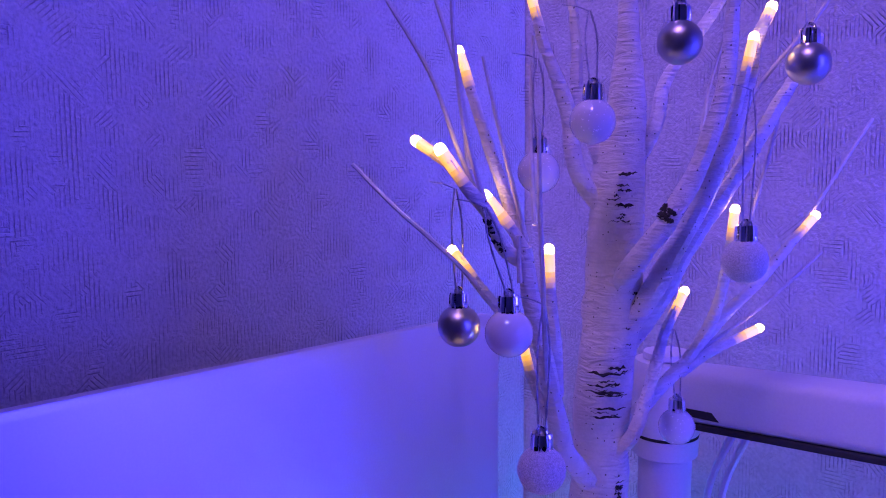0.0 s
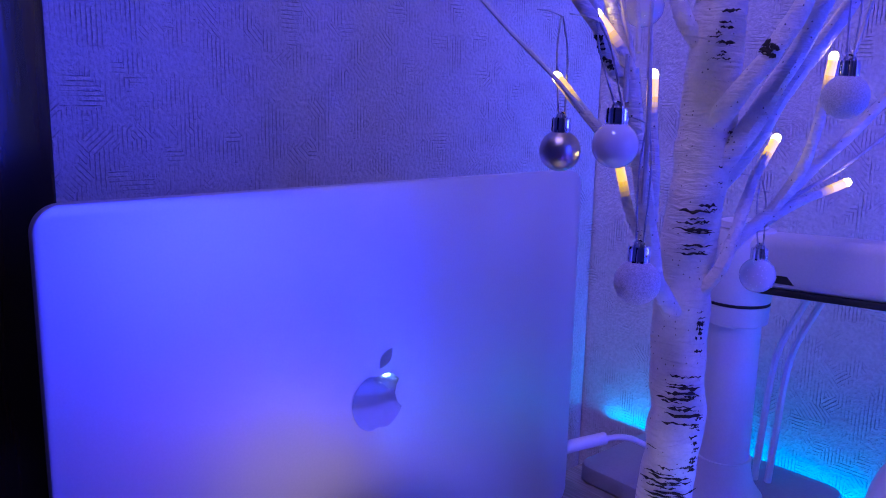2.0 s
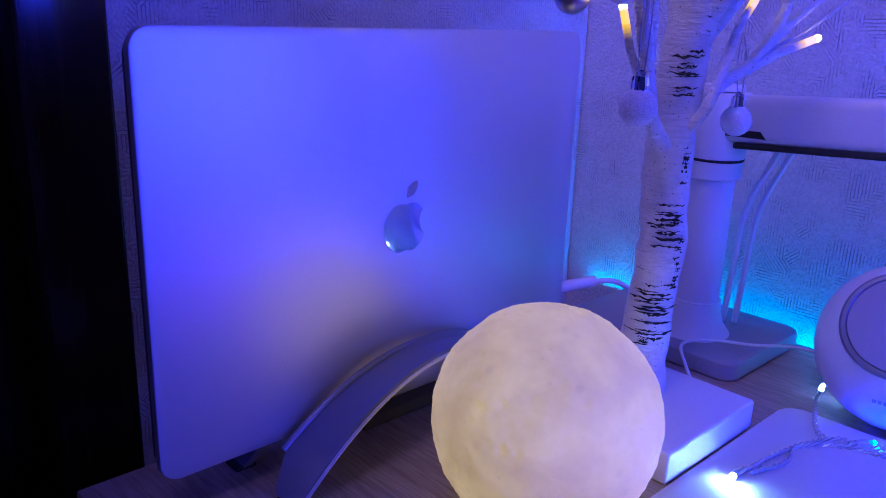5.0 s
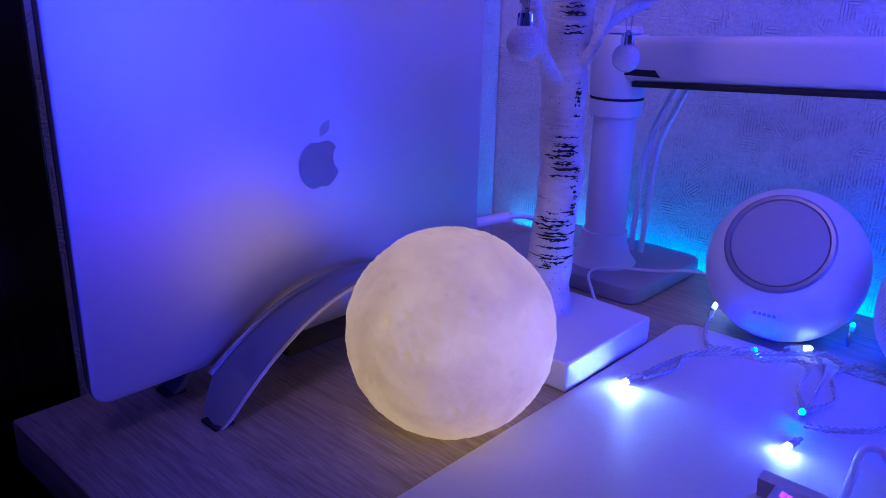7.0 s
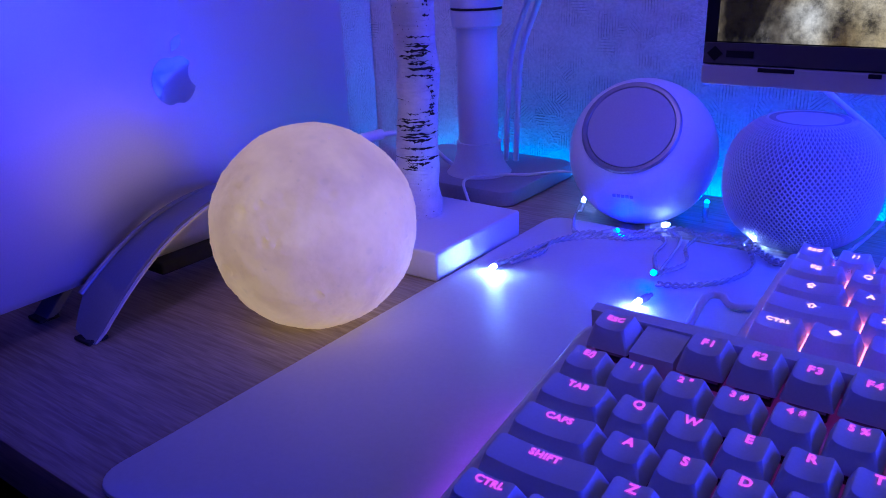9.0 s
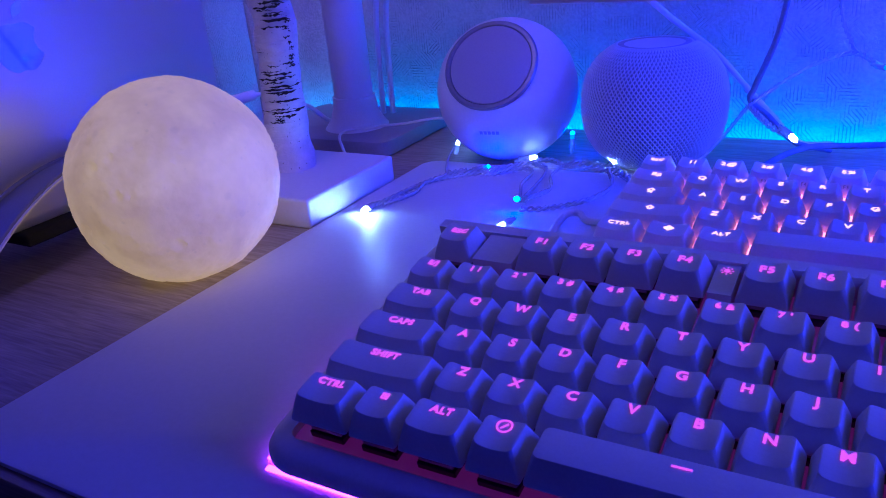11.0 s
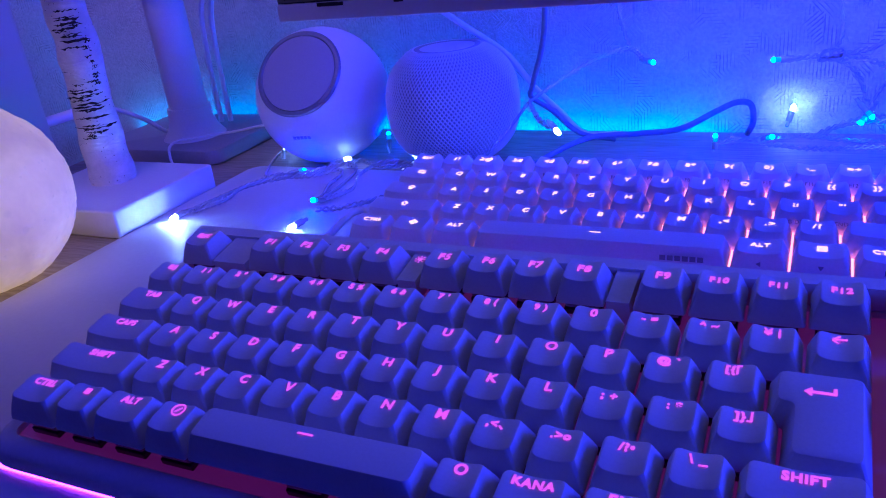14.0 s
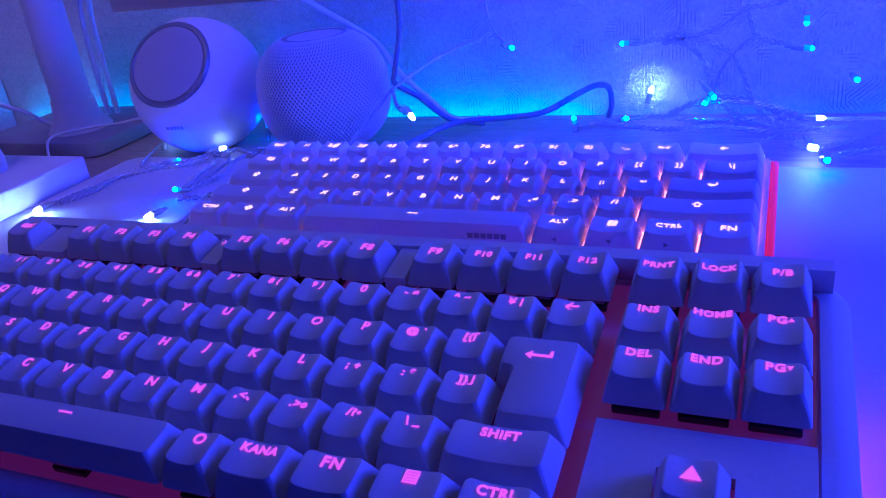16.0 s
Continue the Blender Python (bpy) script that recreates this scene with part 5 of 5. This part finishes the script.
SIDEPRINT = material("grey_side_print", (0.30, 0.30, 0.34), 0.5, 0, 300, 0.05, 0)


def switch_mesh(name, half, z0, z1, mat_):
    bm = rbox(-half, half, -half, half, z0, z1, 0.0006)
    me = bpy.data.meshes.new(name)
    bm.to_mesh(me)
    bm.free()
    me.materials.append(mat_)
    return me


SWITCHMESH = switch_mesh("switch", 0.0070, -0.0164, -0.0136, SWITCH)
SWITCHTOP = switch_mesh("switch_top", 0.0064, -0.0135, -0.0092, CLEARSWITCH)
made_caps = {}


def key(board, u, v, w, legend, glowmat, shift=0.0, size=0.0052, height=0.0100, lift=0.0, front="", up=0.0):
    kind = (round(w, 2), round(height, 4), glowmat.name)
    if kind not in made_caps:
        made_caps[kind] = cap_mesh(w * U, U, height, "keycap")
        made_caps[kind].materials.append(KEYCAP2 if glowmat is LEGEND2 else KEYCAP)
    cap = new("keycap", made_caps[kind])
    cap.parent = board
    cap.location = (u * U, v * U, lift)
    if legend:
        if legend in "\u2298\u229e":
            size = 0.0036
        if len(legend) > 2:
            size = 0.0041 if len(legend) < 4 or w > 1.1 else 0.0037
        me = lettering(legend, size, 0.00008 if glowmat is LEGEND2 else 0.00016)
        me.materials.append(glowmat)
        # lay the letters into the hollow of the cap
        half = w * U / 2 - 0.0035
        for p in me.vertices:
            p.co.z += 0.00012 - (0.0 if w > 4 else DISH * max(0.0, 1 - (p.co.x / half) ** 2))
        lt = new("legend", me)
        lt.parent = cap
        lt.location = (w * U / 2 + shift, U * 0.5 + 0.0014 + up, 0)
    if front:
        me = lettering(front, 0.0026)
        me.materials.append(SIDEPRINT)
        lt = new("side_legend", me)
        lt.parent = cap
        lt.matrix_local = pose(w * U / 2, 0.00085, -0.0048, 82, 0, 0)
    sw = new("switch", SWITCHMESH)
    sw.parent = board
    sw.location = ((u + w / 2) * U, (v + 0.5) * U, 0 if glowmat is LEGEND1 else 0.0035)
    top = new("switch_top", SWITCHTOP)
    top.parent = sw
    return cap


def row(board, v, start, keys, glowmat, **more):
    u = start
    for k in keys:
        legend, w = k if isinstance(k, tuple) else (k, 1)
        if legend is not None:
            key(board, u, v, w, legend, glowmat, **more)
        u += w


def build_front_keyboard():
    b = thing("keyboard", pose(-0.004, -0.005, 0.0293, 10.5), "white mechanical keyboard with magenta backlit legends on the mat", "keyboard")
    W = 18.25 * U
    lip = ((0.003, -0.0238), (0.0008, -0.0228), (0.0, -0.0208), (0.0004, -0.0180), (0.0018, -0.0158), (0.0042, -0.0145), (0.0070, -0.0142), (0.0098, -0.0145), (0.0104, -0.0174))
    part("case", bullnose(-0.0118, W + 0.0118, -0.0112, 6.35 * U + 0.0095, 0.014, lip, 8), CASE, b, "white case with a fat rounded rim")
    part("plate", rbox(-0.0009, W + 0.0009, -0.0006, 6.36 * U, -0.0173, -0.0165), PLATE1, b, "metal plate with its own magenta glow in place of backlight", smooth=False)
    # raised deck round the key wells
    F0 = 5.38
    for x0, x1, y0, y1, top in ((-0.006, W + 0.006, 6.37 * U, 6.37 * U + 0.0060, -0.0052), (1.03 * U, 1.97 * U, F0 * U, 6.37 * U, -0.0064), (6.03 * U, 6.47 * U, F0 * U, 6.37 * U, -0.0064), (10.53 * U, 10.97 * U, F0 * U, 6.37 * U, -0.0064)):
        part("deck", rbox(x0, x1, y0, y1, -0.0166, top), CASE, b, "raised white deck between the keys", smooth=False)
    bm = slab([(x * U, y * U) for x, y in ((15.24, 1.02), (16.22, 1.02), (16.22, 2.05), (17.28, 2.05), (17.28, 1.02), (18.3, 1.02), (18.3, 2.8), (15.24, 2.8))], -0.0166, -0.0118)
    part("deck", bm, CASE, b, "flat white deck round the arrow keys", smooth=False)
    for x0, x1, y0, y1 in ((-0.0085, W + 0.0085, -0.0104, -0.0082), (-0.0110, -0.0088, -0.006, 0.10), (W + 0.0088, W + 0.0110, -0.006, 0.10)):
        part("light_bar", rbox(x0, x1, y0, y1, -0.0246, -0.0239, 0.0002), BAR1, b, "violet light bar under the case")
    # lit sun mark on the deck
    bm = bmesh.new()
    slab([(0.0011 * math.cos(a), 0.0011 * math.sin(a)) for a in np.linspace(0, 2 * math.pi, 13)[:-1]], 0, 0.0001, 0, bm)
    for k in range(8):
        c, q = math.cos(k * math.pi / 4), math.sin(k * math.pi / 4)
        slab([(0.0016 * c - 0.0002 * q, 0.0016 * q + 0.0002 * c), (0.0016 * c + 0.0002 * q, 0.0016 * q - 0.0002 * c), (0.0024 * c + 0.0002 * q, 0.0024 * q - 0.0002 * c), (0.0024 * c - 0.0002 * q, 0.0024 * q + 0.0002 * c)], 0, 0.0001, 0, bm)
    part("sun_mark", bm, LEGEND1, b, "lit sun symbol on the deck", smooth=False).location = (6.25 * U, 6.15 * U, -0.0063)
    for x in (0.03, W - 0.03):
        part("rear_foot", rbox(x - 0.012, x + 0.012, 0.105, 0.112, -0.0475, -0.0226, 0.001), RUBBER, b, "folded-out rear foot")
    row(b, 0, 0, [("CTRL", 1.25), ("\u229e", 1), ("ALT", 1.25), ("\u2298", 1)], LEGEND1, up=0.002, lift=0.0022)
    key(b, 4.5, 0, 4.5, "\u2014", LEGEND1, up=0.002, lift=0.0026)
    row(b, 0, 9, [("O", 1), ("KANA", 1.25), ("FN", 1.25), ("\u25a4", 1.25), ("CTRL", 1.25)], LEGEND1, up=0.002, lift=0.0020)
    row(b, 1, 0, [("SHIFT", 2.25), *"ZXCVBNM", ",<\u3001", ".>o", "/?\u2022", "\\ _", ("SHIFT", 1.75)], LEGEND1, up=0.002, lift=0.0014)
    row(b, 2, 0, [("CAPS", 1.75), *"ASDFGHJKL", "; +", ": *", "]}\u230b"], LEGEND1, up=0.002, lift=0.0006)
    row(b, 3, 0, [("TAB", 1.5), *"QWERTYUIOP", "@ `", "[{\u2308"], LEGEND1, up=0.002)
    row(b, 4, 0, ["E/J", "1 !", "2 \"", "3 #", "4 $", "5 %", "6 &", "7 '", "8 (", "9 )", "0", "- =", "^ ~", "\u00a5 |", "\u2190"], LEGEND1, up=0.002)
    row(b, 5.36, 0, ["ESC", (None, 1), "F1", "F2", "F3", "F4", (None, 0.5), "F5", "F6", "F7", "F8", (None, 0.5), "F9", "F10", "F11", "F12"], LEGEND1, lift=0.0005)
    row(b, 5.36, 15.25, ["PRNT", "LOCK", "P/B"], LEGEND1, lift=0.0005)
    row(b, 4, 15.25, ["INS", "HOME", "PG\u25b4"], LEGEND1, up=0.003, lift=0.0006)
    row(b, 3, 15.25, ["DEL", "END", "PG\u25be"], LEGEND1, up=0.0026)
    key(b, 16.25, 1, 1, "\u25b2", LEGEND1)
    row(b, 0, 15.25, ["\u25c0", "\u25bc", "\u25b6"], LEGEND1)
    me = enter_mesh()
    me.materials.append(KEYCAP)
    cap = new("enter_keycap", me)
    cap.parent = b
    cap.location = (13.5 * U, 2 * U, 0)
    # bent return arrow
    bm = slab([(0.0100, 0.0256), (0.0122, 0.0238), (0.0122, 0.0251), (0.0186, 0.0251), (0.0186, 0.0278), (0.0176, 0.0278), (0.0176, 0.0261), (0.0122, 0.0261), (0.0122, 0.0274)], 0, 0.00008)
    lg = part("legend", bm, LEGEND1, cap)
    lg.location = (0, 0.0005, -0.0001)
    # homing bars on two keys
    for u in (5.25, 8.25):
        bar = part("homing_bar", rbox(u * U - 0.0022, u * U + 0.0022, 2 * U + 0.0034, 2 * U + 0.0041, -0.0018, -0.0009, 0.0002), KEYCAP, b)
        bar.location.x = 0


build_front_keyboard()


def build_rear_keyboard():
    b = thing("keyboard", pose(0.040, 0.1685, 0.0305, 6.5), "small white keyboard with pink backlit legends behind another", "keyboard")
    W = 15 * U
    part("case", bullnose(-0.0055, W + 0.0022, -0.0055, 5 * U + 0.0055, 0.004, ((0.001, -0.0268), (0.0, -0.0255), (0.0, -0.0132), (0.0006, -0.0122), (0.0014, -0.0120))), CASE, b, "white compact case")
    part("plate", rbox(0.002, W - 0.002, 0.002, 5 * U - 0.002, -0.0122, -0.0112), PLATE2, b, "plate under the keys with its own pink glow in place of backlight", smooth=False)
    part("light_edge", rbox(W + 0.0023, W + 0.0060, -0.003, 5 * U + 0.003, -0.0225, -0.0128, 0.0012), BAR2, b, "red glowing side edge")
    part("rear_foot", rbox(0.03, 0.05, 0.078, 0.086, -0.0395, -0.0268, 0.001), RUBBER, b)
    part("rear_foot", rbox(W - 0.05, W - 0.03, 0.078, 0.086, -0.0395, -0.0268, 0.001), RUBBER, b)
    L = LEGEND2
    row(b, 0, 0, [("CTRL", 1.25), ("\u2756", 1.25), ("ALT", 1.25)], L)
    sp = key(b, 3.75, 0, 6.25, "\u2014", L)
    # plain bars for the maker's mark on the front of the space key
    bm = bmesh.new()
    for k in range(6):
        rbox(0.0905 + k * 0.0032, 0.0930 + k * 0.0032, -0.0012, 0.0012, 0, 0.00015, bm=bm)
    mk = part("maker_mark", bm, SIDEPRINT, sp, "dark bars of lettering", smooth=False)
    mk.matrix_local = pose(0, 0.00085, -0.0048, 82, 0, 0)
    for k, (legend, under) in enumerate((("ALT", "\u25c0"), ("\u25a4", "\u25bc"), ("CTRL", "\u25b6"), ("FN", ""))):
        key(b, 10 + 1.25 * k, 0, 1.25, legend, L, front=under)
    row(b, 1, 0, [("\u21e7", 2.25), *"ZXCVBNM", ",<", ".>"], L)
    key(b, 11.25, 1, 1, "/?", L, front="\u25b2")
    key(b, 12.25, 1, 2.75, "\u21e7", L)
    row(b, 2, 0, [("\u21ea", 1.75), *"ASDFGHJKL"], L)
    key(b, 10.75, 2, 1, ";:", L, front="PG DN")
    key(b, 11.75, 2, 1, "\"'", L, front="END")
    key(b, 12.75, 2, 2.25, "\u21b5", L)
    row(b, 3, 0, [("\u21b9", 1.5), *"QWERTYUIOP", "[{", "]}", ("\\|", 1.5)], L)
    row(b, 4, 0, ["ESC"], L)
    for k, legend in enumerate(("1!", "2@", "3#", "4$", "5%", "6^", "7&", "8*", "9(", "0)", "-_", "=+")):
        key(b, 1 + k, 4, 1, legend, L, front="F%d" % (k + 1))
    key(b, 13, 4, 2, "\u2190", L, front="DEL")


build_rear_keyboard()
